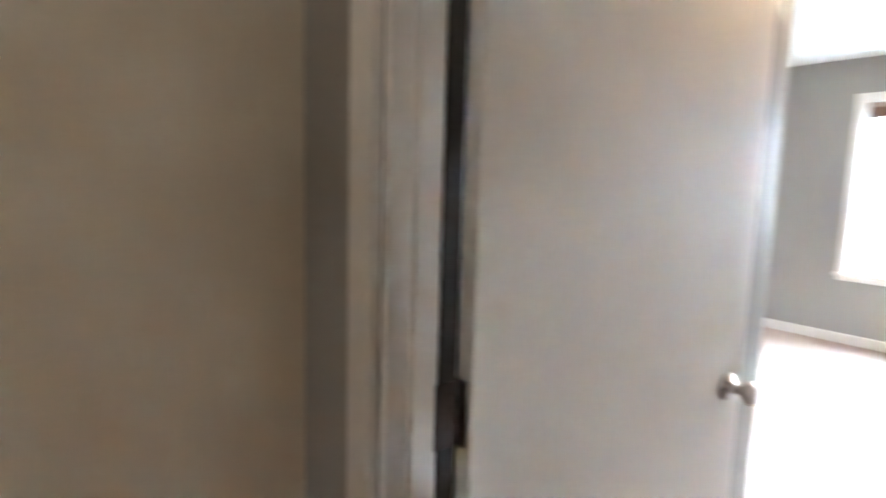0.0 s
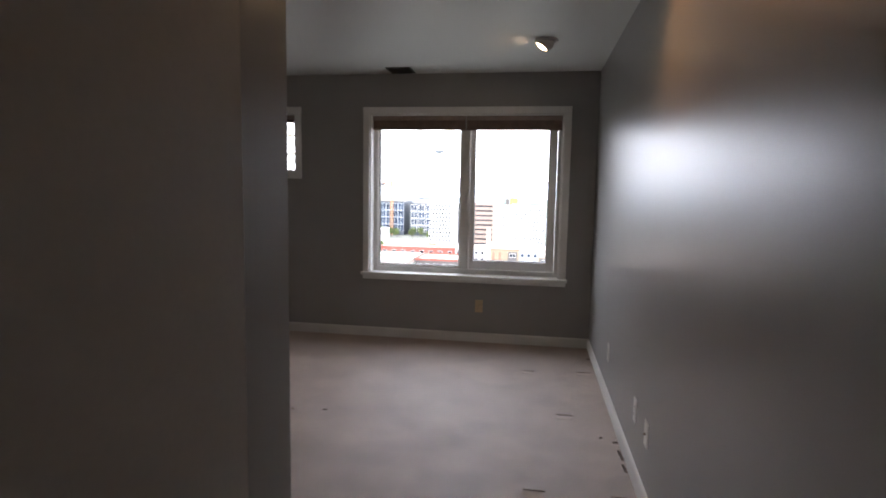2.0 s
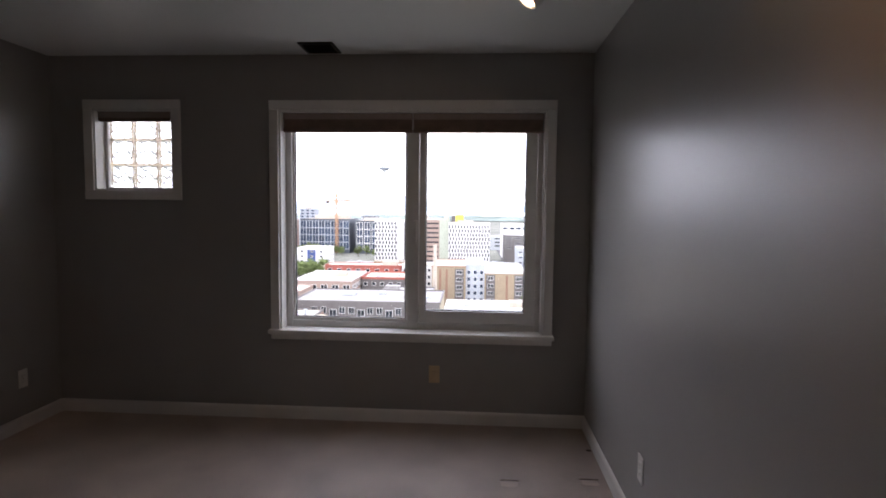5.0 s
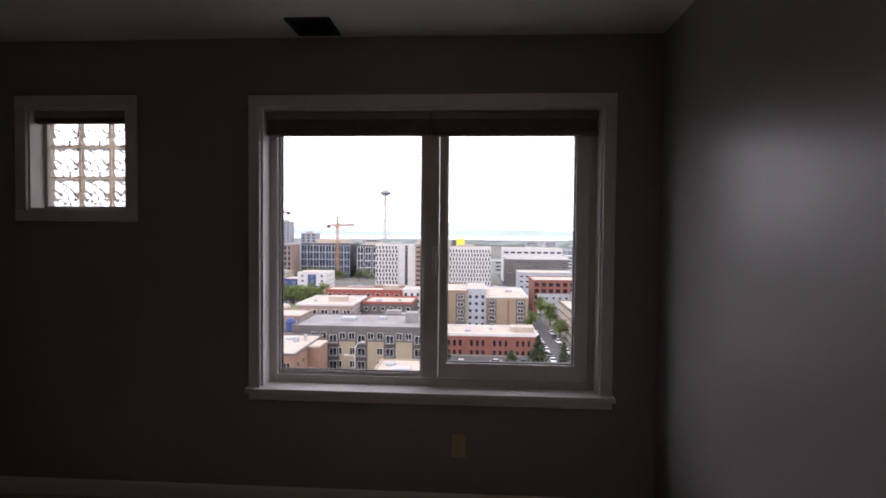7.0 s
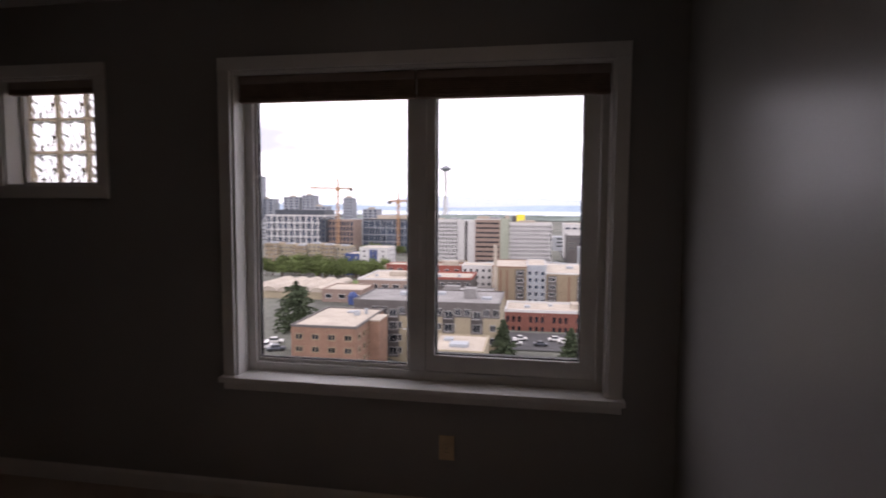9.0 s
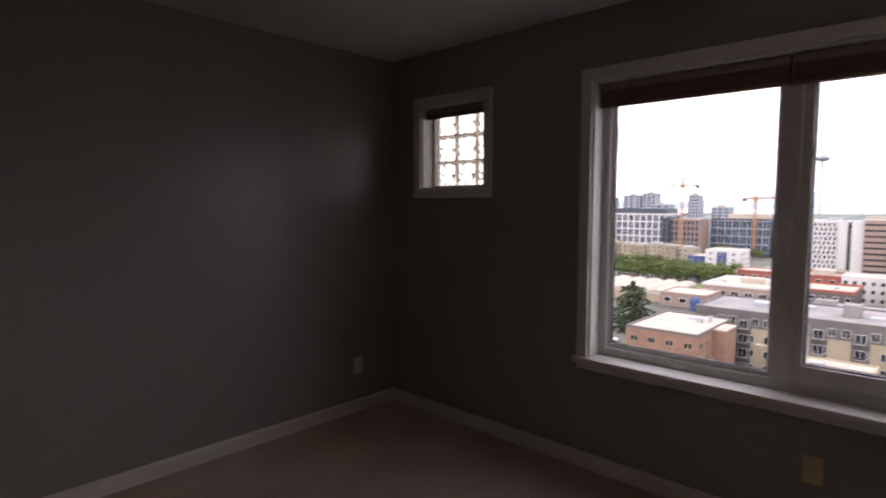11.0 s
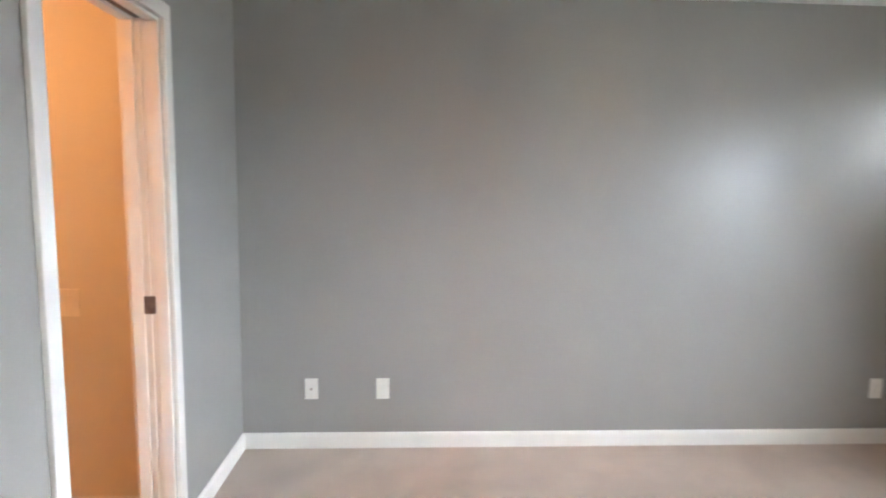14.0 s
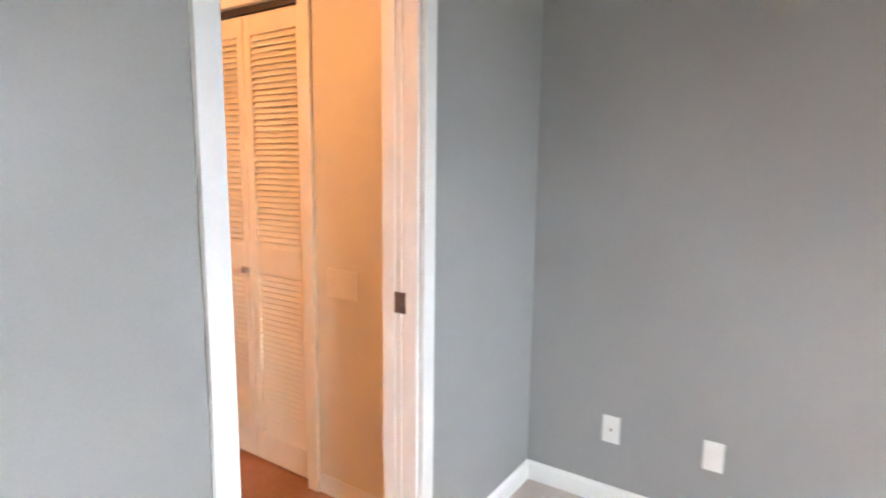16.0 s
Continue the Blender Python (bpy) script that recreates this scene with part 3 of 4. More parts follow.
def carpet_mark(x, y, w, d, mat, label, turn=0):
    bm = bmesh.new()
    rnd = random.Random(int(abs(x * 1000) + abs(y * 313)))
    n = 20
    ring = []
    for i in range(n):
        a = 2 * math.pi * i / n
        sx, sy = math.copysign(abs(math.cos(a)) ** 0.45, math.cos(a)), math.copysign(abs(math.sin(a)) ** 0.45, math.sin(a))
        k = 1 + rnd.uniform(-0.13, 0.13)
        ring.append(bm.verts.new((sx * w / 2 * k, sy * d / 2 * k, 0.002)))
    bm.faces.new(ring)
    geo = bmesh.ops.extrude_face_region(bm, geom=list(bm.faces))
    for v in geo["geom"]:
        if isinstance(v, bmesh.types.BMVert):
            v.co.z = 0.004
            v.co.x *= 0.93
            v.co.y *= 0.93
    for v in bm.verts:
        if v.co.z < 0.003:
            v.co.z = -0.001
    ob = part("carpet_mark", bm, mat)
    ob.matrix_basis = pose(x, y, -0.0022, 0, 0, turn)
    tagged(ob, label, "carpet mark", "carpet marks", kind="structure")


for x, y in ((-0.55, -0.83), (-0.11, -0.78), (-0.31, -1.69), (-0.50, -2.66), (-0.09, -2.65)):
    carpet_mark(x, y, 0.105, 0.07, CARPET_MARK, "pale pressed furniture mark in the carpet")
    # thin dark strip paints the shade at the dent's far edge
    carpet_mark(x + 0.004, y + 0.042, 0.108, 0.012, CARPET_STAIN_SHADE, "painted dark shade along a furniture mark's rim")
carpet_mark(-0.385, -2.97, 0.02, 0.44, CARPET_MARK, "pale worn seam line in the carpet")
for x, y, w, d in ((-0.20, -3.05, 0.04, 0.032), (-0.055, -2.93, 0.035, 0.02), (-0.035, -2.0, 0.03, 0.025), (-0.028, -2.16, 0.018, 0.13), (-0.03, -2.31, 0.016, 0.1), (-0.11, -1.95, 0.02, 0.02), (-0.035, -0.36, 0.03, 0.03), (-1.84, -1.87, 0.035, 0.016), (-2.05, -1.9, 0.02, 0.016)):
    carpet_mark(x, y, w, d, CARPET_STAIN_SHADE, "small dark stain in the carpet", 4)

# ------------------------------------------------------------------ dressing room behind the pocket door
DX = -3.07
structure("floor_dressing", box(DX - 0.6, XA - 0.12, -6.6, YB - 0.07, -0.1, -0.003), WOODF, "orange oak floor of the dressing room", "floor")
structure("wall_dressing_back", box(XL, XA - 0.12, -6.72, -6.6, -0.05, H + 0.05), HALLW, "cream painted wall at the dressing room's end", "wall")
structure("wall_dressing_side", box(XA - 0.24, XA - 0.1205, -6.6, YB - 0.1405, 0, H), HALLW, "cream painted side wall", "wall")
structure("wall_dressing_closet", holed_wall(-6.6, YB - 0.1405, 0, H, [(-6.36, -4.79, -1, 2.13)], -0.11, "y", DX), HALLW, "cream painted wall with a closet opening", "wall")
structure("wall_dressing_lining", box(DX + 0.0, XA - 0.24, YB - 0.146, YB - 0.1405, PZ + 0.075, H), HALLW, "cream painted wall above the doorway", "wall")
tagged(profile_run(BASE, (DX + 0.001, -4.723, 0), (DX + 0.001, YB - 0.142, 0), TRIM, "baseboard"), "white painted wooden baseboard", "baseboard", kind="structure")


def closet_frame():
    w = thing("door_3", pose(0, 0, 0), "cream-cased closet opening with a sliding track", "doorway", kind="structure")
    part("casing", box(DX + 0.0005, DX + 0.016, -4.79, -4.725, 0, 2.13, 0.004, 2), LOUVER, w)
    part("casing", box(DX + 0.0005, DX + 0.016, -6.43, -6.36, 0, 2.13, 0.004, 2), LOUVER, w)
    part("casing", box(DX + 0.0005, DX + 0.016, -6.43, -4.725, 2.13, 2.20, 0.004, 2), LOUVER, w)
    part("track", box(DX - 0.055, DX - 0.015, -6.36, -4.79, 2.103, 2.13), DARKM, w, "dark metal folding-door track")


def louver_panel(y1, width):
    """One leaf of the folding closet door: two stiles, three rails and its louvres."""
    d = thing("louver_door", pose(DX - 0.05, y1, 0.012), "cream painted louvred folding closet door leaf", "closet door", "closet door leaves")
    y0, hgt, s = -width + 0.004, 2.084, 0.045
    part("stile", box(0, 0.03, y0, y0 + s, 0, hgt, 0.003), LOUVER, d)
    part("stile", box(0, 0.03, -s, -0.002, 0, hgt, 0.003), LOUVER, d)
    for z0, z1 in ((0, 0.14), (0.93, 1.06), (hgt - 0.085, hgt)):
        part("rail", box(0.001, 0.029, y0 + s, -s, z0, z1, 0.002), LOUVER, d)
    bm = bmesh.new()
    bm_box(bm, -0.0175, 0.0175, -(width - 2 * s - 0.004) / 2, (width - 2 * s - 0.004) / 2, -0.0028, 0.0028, 0.0011)
    me = mesh_of("slat", bm, LOUVER)
    yc = (y0 + s - s) / 2
    for z0, z1 in ((0.14, 0.93), (1.06, hgt - 0.085)):
        n = int((z1 - z0) / 0.026)
        for i in range(n):
            share("slat", me, d, pose(0.015, yc, z0 + (i + 0.5) * (z1 - z0) / n, 0, 52, 0))
    return d


closet_frame()
for i in range(4):
    d = louver_panel(-4.793 - 0.39 * i, 0.39)
    if i in (1, 2):
        k = part("knob", lathe([(0.010, 0), (0.008, 0.012), (0.017, 0.02), (0.017, 0.026), (0.004, 0.032)], "X", 16), BRASS, d, "small nickel knob", smooth=True)
        k.matrix_basis = pose(0.03, -0.024, 0.945)
structure("closet_back", box(XL, XL + 0.02, -6.6, YB - 0.1405, 0, H), HALLW, "plain wall behind the closet doors", "wall")


def switch_plate(m):
    o = thing("switch_plate", m, "wide cream three-gang light switch plate", "light switch")
    part("plate", box(-0.082, 0.082, 0, 0.006, -0.06, 0.06, 0.003, 2), LOUVER, o)
    for x in (-0.046, 0, 0.046):
        r = part("rocker", box(x - 0.0165, x + 0.0165, 0.006, 0.009, -0.033, 0.033, 0.0015), LOUVER, o)


switch_plate(pose(DX, -4.575, 0.965, 0, 0, FACE_PX))

# ------------------------------------------------------------------ the city outside, far below the window
INDOORS = set(bpy.data.objects)
ASPH = material("worn_asphalt", (0.06, 0.06, 0.062), rough=0.9, var=0.25, scale=0.1, grain=2.0, bump=0.1)
SOIL = material("city_ground", (0.115, 0.12, 0.10), rough=0.95, var=0.45, scale=0.018, grain=0.25, bump=0.0)
LAWN = material("park_lawn", (0.11, 0.16, 0.045), rough=0.95, var=0.3, scale=0.06, grain=2.5, bump=0.0)
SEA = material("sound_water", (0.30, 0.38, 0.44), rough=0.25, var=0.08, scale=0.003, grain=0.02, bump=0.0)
# the ridge's blue has the air haze of the distance mixed in
RIDGE = material("haze_tinted_ridge", (0.34, 0.43, 0.52), rough=1.0, spec=0.0, var=0.12, scale=0.002, grain=0.02, bump=0.0)
# woodland green, greyed to paint in the haze over the hills
HILL = material("haze_greyed_wooded_hill", (0.17, 0.205, 0.19), rough=1.0, spec=0.0, var=0.4, scale=0.02, grain=0.3, bump=0.0)
FOL = material("conifer_needles", (0.055, 0.074, 0.042), rough=0.8, spec=0.2, var=0.5, scale=0.9, grain=6, bump=0.0)
FOL2 = material("broadleaf_foliage", (0.115, 0.15, 0.055), rough=0.8, spec=0.2, var=0.5, scale=0.7, grain=6, bump=0.0, piece=0.5)
BARK = material("bark", (0.10, 0.075, 0.055), rough=0.9, var=0.3, scale=3)
BRICK = material("orange_brown_brick", (0.22, 0.13, 0.09), rough=0.9, var=0.16, scale=0.5, grain=6, bump=0.0)
REDBR = material("red_brick", (0.20, 0.08, 0.06), rough=0.9, var=0.15, scale=0.5, grain=6, bump=0.0)
ROOFW = material("pale_membrane_roof", (0.40, 0.355, 0.295), rough=0.85, var=0.16, scale=0.16, grain=1.2, bump=0.0)
ROOFG = material("grey_gravel_roof", (0.22, 0.215, 0.21), rough=0.9, var=0.22, scale=0.2, grain=1.5, bump=0.0)
CREAM = material("cream_stucco", (0.33, 0.285, 0.20), rough=0.9, var=0.10, scale=0.3, grain=2, bump=0.0)
DKGREY = material("dark_grey_cladding", (0.10, 0.092, 0.088), rough=0.7, var=0.15, scale=0.3, grain=2, bump=0.0)
TAN = material("tan_stucco", (0.27, 0.215, 0.145), rough=0.9, var=0.10, scale=0.3, grain=2, bump=0.0)
WHITEB = material("white_concrete_panel", (0.56, 0.56, 0.55), rough=0.8, var=0.06, scale=0.2, grain=2, bump=0.0)
SILVER = material("silver_cladding", (0.33, 0.36, 0.39), rough=0.55, var=0.10, scale=0.3, grain=2, bump=0.0)
STRIPE = material("brown_spandrel", (0.27, 0.20, 0.165), rough=0.8, var=0.12, scale=0.3, grain=2, bump=0.0)
GREENB = material("grey_green_panel", (0.34, 0.37, 0.30), rough=0.8, var=0.08, scale=0.3, grain=2, bump=0.0)
BLUEB = material("cobalt_panel", (0.04, 0.07, 0.20), rough=0.7, var=0.12, scale=0.3, grain=2, bump=0.0)
REDFAS = material("red_fascia", (0.27, 0.075, 0.055), rough=0.7, var=0.12, scale=0.3, grain=2, bump=0.0)
YELL = material("yellow_panel", (0.80, 0.68, 0.06), rough=0.6, var=0.06, scale=0.5, grain=3, bump=0.0)
CRANE = material("orange_crane_paint", (0.42, 0.24, 0.13), rough=0.6, var=0.12, scale=0.5, grain=3, bump=0.0)
WGLASS = material("dark_window_glass", (0.018, 0.022, 0.028), rough=0.2, spec=0.3, var=0.35, scale=0.4, grain=1, bump=0.0, piece=0.9)
OFFICE = material("dark_office_frame", (0.05, 0.06, 0.075), rough=0.5, var=0.15, scale=0.3, grain=2, bump=0.0)
BGLASS = material("blue_office_glass", (0.035, 0.05, 0.078), rough=0.15, spec=0.3, var=0.3, scale=0.3, grain=1, bump=0.0, piece=0.7)
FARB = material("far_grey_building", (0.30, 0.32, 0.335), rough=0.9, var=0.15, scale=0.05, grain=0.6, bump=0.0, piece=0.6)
# bluish grey for far towers, with distance haze put into the colour
FARR = material("haze_tinted_tower", (0.27, 0.29, 0.32), rough=0.9, var=0.10, scale=0.05, grain=0.6, bump=0.0)
CARW = material("white_car_paint", (0.75, 0.75, 0.74), rough=0.3, var=0.03, scale=1, bump=0.0, coat=0.5)
CARD = material("dark_car_paint", (0.06, 0.07, 0.09), rough=0.3, var=0.1, scale=1, bump=0.0, coat=0.5)
TYRE = material("tyre_rubber", (0.02, 0.02, 0.02), rough=0.8, var=0.2, scale=3, bump=0.0)


def smooth(a, b, t):
    t = max(0.0, min(1.0, (t - a) / (b - a)))
    return t * t * (3 - 2 * t)


def ground_z(x, y):
    near = -39.5 + 8.0 * smooth(-28, -56, x)
    z = near + (-40.5 - near) * smooth(235, 330, y)
    return z + 13.5 * smooth(900, 1900, y)


def ground():
    bm = bmesh.new()
    xs = [-4200, -2500, -1500, -800, -400, -250, -150, -100, -80, -60, -56, -48, -42, -36, -28, -20, 0, 30, 60, 100, 200, 400, 900, 2000, 4200]
    ys = [6, 40, 80, 120, 160, 200, 235, 260, 285, 310, 330, 500, 900, 1200, 1500, 1900, 2600, 4900]
    g = [[bm.verts.new((x, y, ground_z(x, y))) for x in xs] for y in ys]
    for j in range(len(ys) - 1):
        for i in range(len(xs) - 1):
            bm.faces.new((g[j][i], g[j][i + 1], g[j + 1][i + 1], g[j + 1][i]))
    return bm


structure("ground", ground(), SOIL, "flat city ground stretching to the water", "ground")


def strip(name, x0, x1, y0, y1, lift, mat, label, category, n=16, across=False):
    bm = bmesh.new()
    rows = []
    for i in range(n + 1):
        t = i / n
        pts = [(x0, y0 + (y1 - y0) * t), (x1, y0 + (y1 - y0) * t)] if not across else [(x0 + (x1 - x0) * t, y0), (x0 + (x1 - x0) * t, y1)]
        rows.append([bm.verts.new((x, y, ground_z(x, y) + lift)) for x, y in pts])
    for a, b in zip(rows, rows[1:]):
        bm.faces.new((a[0], a[1], b[1], b[0]))
    structure(name, bm, mat, label, category)


strip("road", 23.5, 32, 60, 640, 0.25, ASPH, "asphalt street running away between the blocks", "road", 40)
strip("parking_lot", -8, 23, 158, 181, 0.3, ASPH, "asphalt parking lot beside the red brick building", "road", 6)
strip("lawn", -98, -66, 205, 236, 0.5, LAWN, "green park lawn among the trees", "lawn", 8)
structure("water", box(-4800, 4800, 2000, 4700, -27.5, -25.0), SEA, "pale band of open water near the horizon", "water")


def ridge(name, y, z0, profile, half, mat, label, category):
    bm = bmesh.new()
    n = 60
    low, top = [], []
    for i in range(n + 1):
        x = -half + 2 * half * i / n
        low.append(bm.verts.new((x, y, z0)))
        top.append(bm.verts.new((x, y + 60, profile(x))))
    for i in range(n):
        bm.faces.new((low[i], low[i + 1], top[i + 1], top[i]))
    structure(name, bm, mat, label, category)


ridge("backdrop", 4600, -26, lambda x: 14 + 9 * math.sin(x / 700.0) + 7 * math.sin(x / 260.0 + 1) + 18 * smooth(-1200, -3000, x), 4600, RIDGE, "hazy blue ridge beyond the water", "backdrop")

# farther mountains: paler still, aerial haze painted as their base colour
HAZE = material("haze_painted_mountains", (0.58, 0.65, 0.73), rough=1.0, spec=0.0, var=0.06, scale=0.002, grain=0.01, bump=0.0)
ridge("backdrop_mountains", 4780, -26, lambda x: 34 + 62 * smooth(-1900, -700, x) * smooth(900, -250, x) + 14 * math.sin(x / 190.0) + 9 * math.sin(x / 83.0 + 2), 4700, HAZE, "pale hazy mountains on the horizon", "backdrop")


def hill(name, cx, cy, rx, ry, h, label):
    bm = bmesh.new()
    n, m = 28, 9
    rings = []
    for j in range(m):
        r = 1 - j / (m - 1) * 0.96
        rings.append([bm.verts.new((cx + rx * r * math.cos(2 * math.pi * i / n), cy + ry * r * math.sin(2 * math.pi * i / n),
                                    ground_z(cx, cy) - 1 + h * (1 - r * r) + (2.2 * noise.noise((i * 1.7, j * 1.3, cx)) if j else 0))) for i in range(n)])
    for a, b in zip(rings, rings[1:]):
        for i in range(n):
            bm.faces.new((a[i], a[(i + 1) % n], b[(i + 1) % n], b[i]))
    bm.faces.new(rings[-1])
    structure(name, bm, HILL, label, "hill")


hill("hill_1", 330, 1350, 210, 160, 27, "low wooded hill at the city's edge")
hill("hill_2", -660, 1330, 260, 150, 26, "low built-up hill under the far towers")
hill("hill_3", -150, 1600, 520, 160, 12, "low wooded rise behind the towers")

WINDOWS = {}


def window_mesh(w, h, frame, pane, bars=1, thick=0.0):
    key = (round(w, 2), round(h, 2), frame.name, pane.name, bars, thick)
    if key not in WINDOWS:
        t = thick or min(0.14, w * 0.09)
        holes = []
        iw = (w - t * (bars + 1)) / bars
        for i in range(bars):
            u = -w / 2 + t + i * (iw + t)
            holes.append((u, u + iw, -h / 2 + t, h / 2 - t))
        bm = holed_wall(-w / 2, w / 2, -h / 2, h / 2, holes, 0.15, "x", -0.13)
        n = len(bm.faces)
        bm_box(bm, -w / 2 + t * 0.5, w / 2 - t * 0.5, -0.045, 0.0, -h / 2 + t * 0.5, h / 2 - t * 0.5)
        bm.faces.ensure_lookup_table()
        for f in bm.faces[n:]:
            f.material_index = 1
        me = mesh_of("window", bm, frame)
        me.materials.append(pane)
        WINDOWS[key] = me
    return WINDOWS[key]


def building(label, x0, x1, y0, y1, z1, wall, floors, bay, win, roof=ROOFW, frame=WHITEB, pane=WGLASS, fh=3.0, top=0.6, bars=1, sides="f", base=None, parapet=0.5,
             skip=lambda i, j: False, units=(), name="building", margin=0.6, cap=None, thick=0.0, stagger=0.0):
    """A block with a parapet, a roof, and windows on its front (f), and where they show its right (r) and left (l) sides."""
    z0 = (ground_z((x0 + x1) / 2, y0) - 2.5) if base is None else base
    b = thing(name, pose((x0 + x1) / 2, y0, z0), label, "building", "city buildings")
    ox, oy, hz = (x0 + x1) / 2, y0, z1 - z0
    hx, d = (x1 - x0) / 2, y1 - y0
    part("wall", box(-hx, hx, 0, d, 0, hz - 0.25), wall, b)
    part("roof", box(-hx + 0.3, hx - 0.3, 0.3, d - 0.3, hz - 0.25, hz - 0.05), roof, b)
    for q in ((-hx - 0.1, hx + 0.1, -0.1, 0.3), (-hx - 0.1, hx + 0.1, d - 0.3, d + 0.1), (-hx - 0.1, -hx + 0.3, 0.3, d - 0.3), (hx - 0.3, hx + 0.1, 0.3, d - 0.3)):
        part("parapet", box(q[0], q[1], q[2], q[3], hz - 0.252, hz - 0.25 + parapet), cap or wall, b)
    for ux, uy, uw, ud, uh in units:
        part("roof_unit", box(ux - uw / 2, ux + uw / 2, uy - ud / 2, uy + ud / 2, hz - 0.06, hz + uh, 0.05), roof if uh > 1.5 else SILVER, b)
    me = window_mesh(win[0], win[1], frame, pane, bars, thick)

    def face(length, place):
        n = max(1, int((length - 2 * margin) / bay))
        for i in range(n):
            for j in range(floors):
                if not skip(i, j):
                    z = hz - top - fh * (j + 0.5)
                    if z - win[1] / 2 > 0.3:
                        share("window", me, b, place(-length / 2 + (i + 0.5) * length / n + stagger * (j % 2 - 0.5), z))
    if "f" in sides:
        face(2 * hx, lambda u, z: pose(u, 0, z))
    if "r" in sides:
        face(d, lambda u, z: pose(hx, d / 2 + u, z, 0, 0, 90))
    if "l" in sides:
        face(d, lambda u, z: pose(-hx, d / 2 - u, z, 0, 0, -90))
    return b


# blocks, nearest first
bk = building("orange-brown brick apartment block with a pale flat roof", -51.8, -37.2, 110, 132, -24.0, BRICK, 4, 3.3, (1.7, 1.35), fh=2.75, bars=2, sides="fr", frame=TAN, top=0.9,
              units=((3, 14, 1.2, 1.2, 1.1), (4.6, 16, 0.7, 0.7, 1.3), (1, 17, 2.4, 1.6, 0.35)), cap=DKGREY)
hz = -24.0 - bk.location.z
part("wing", box(7.31, 9.8, 9, 16, 0, hz - 0.3), BRICK, bk)
part("wing_roof", box(7.31, 9.9, 8.9, 16.1, hz - 0.3, hz), ROOFW, bk)
ap = building("cream and dark grey apartment block with balconies", -46.5, -8.6, 136.5, 158, -22.6, CREAM, 4, 3.15, (1.5, 1.7), roof=ROOFG, frame=WHITEB, fh=3.3, bars=2, top=1.1, sides="f", cap=DKGREY,
              units=((10.5, 10, 3.2, 4, 2.6), (-7, 12, 4, 3, 0.8), (2, 14, 2, 2, 0.7), (15, 8, 2.5, 2, 0.6)), skip=lambda i, j: i % 3 == 2 or j == 0, thick=0.08)
hz = -22.6 - ap.location.z
part("cladding", box(-18.9, 18.9, -0.12, -0.002, hz - 3.6, hz - 0.26), DKGREY, ap, "dark grey top storey cladding")
for i in range(5):
    u = -15.6 + i * 7.2
    part("bay", box(u - 1.55, u + 1.55, -0.10, -0.001, hz - 14.5, hz - 3.61), DKGREY, ap, "dark grey bay strip")
    for j in range(4):
        z = hz - 1.1 - 3.3 * (j + 1) + 0.25
        s = part("balcony", box(u - 1.3, u + 1.3, -1.3, -0.125, z, z + 0.15), DKGREY, ap)
        part("rail", box(u - 1.3, u + 1.3, -1.3, -1.25, z + 1.0, z + 1.06), DKGREY, s)
        for k in range(9):
            part("baluster", box(u - 1.29 + k * 0.32, u - 1.26 + k * 0.32, -1.29, -1.26, z + 0.15, z + 1.0), DKGREY, s)
        wm = window_mesh(1.9, 2.0, WHITEB, WGLASS, 2, 0.08)
        share("window", wm, ap, pose(u, -0.1205 if j == 0 else -0.1005, z + 1.2))
for i in range(5):
    for u in (2.35, 4.75):
        share("window", window_mesh(1.5, 1.7, WHITEB, WGLASS, 2, 0.07), ap, pose(-15.6 + i * 7.2 + u, -0.1205, hz - 2.2))
building("low pale-roofed annex beside the parking lot", -22, -10.5, 112, 127, -28.5, CREAM, 2, 3.0, (1.4, 1.3), bars=2, units=((0, 5, 4, 3, 0.7), (-3, 10, 2, 2, 0.5)))
rb = building("two-storey red brick building with a pale cornice", -9.7, 20.9, 185, 203, -33.0, REDBR, 2, 1.75, (1.1, 2.2), fh=3.4, top=0.9, frame=REDBR, cap=WHITEB, parapet=0.9, skip=lambda i, j: i % 4 == 3, sides="fr",
              units=((11, 11, 8, 6, 1.6), (-8, 8, 2, 2, 0.8), (0, 12, 1.4, 1.4, 0.8)))
building("dark brown apartment block with a white roof", -65.6, -44.8, 200, 228, -25.6, STRIPE, 3, 3.6, (2.6, 1.9), fh=3.0, top=1.1, bars=2, thick=0.16, sides="fr", cap=WHITEB, parapet=0.7, units=((2, 14, 7, 5, 1.8), (-6, 10, 1.2, 1.2, 0.8)))
building("low block with a white roof and red fascia", -44.3, -24.4, 215, 236, -26.6, DKGREY, 2, 3.0, (1.6, 1.5), cap=REDFAS, parapet=0.9, units=((-4, 6, 2, 2, 1.0), (4, 9, 1.5, 1.5, 0.8)))
building("dark low building with rooftop clutter", -33, -14.5, 186, 205, -28.4, DKGREY, 2, 3.2, (1.5, 1.4), roof=ROOFG, units=((-5, 8, 5, 4, 2.2), (2, 10, 3, 2.5, 1.4), (6, 6, 1.6, 1.6, 1.0)))
building("red and rust low block behind the white roofs", -68, -33, 250, 262, -25.2, REDFAS, 2, 4.0, (2.0, 1.4), roof=ROOFW, units=((12, 5, 7, 5, 2.0),))
building("small white building with a row of windows", -31.9, -18.4, 245, 258, -24.2, WHITEB, 4, 2.2, (1.3, 1.5), fh=3.0)
bl = building("beige brick block with window bays", -17.4, -3.2, 230, 262, -22.9, TAN, 4, 14, (1.7, 1.7), fh=3.1, top=1.6, bars=2, cap=BRICK, skip=lambda i, j: True)
building("silver glazed link between beige wings", -3.2, 4.7, 231.5, 262, -22.3, SILVER, 5, 1.9, (1.5, 1.7), fh=2.9, top=1.6, pane=BGLASS, thick=0.12)
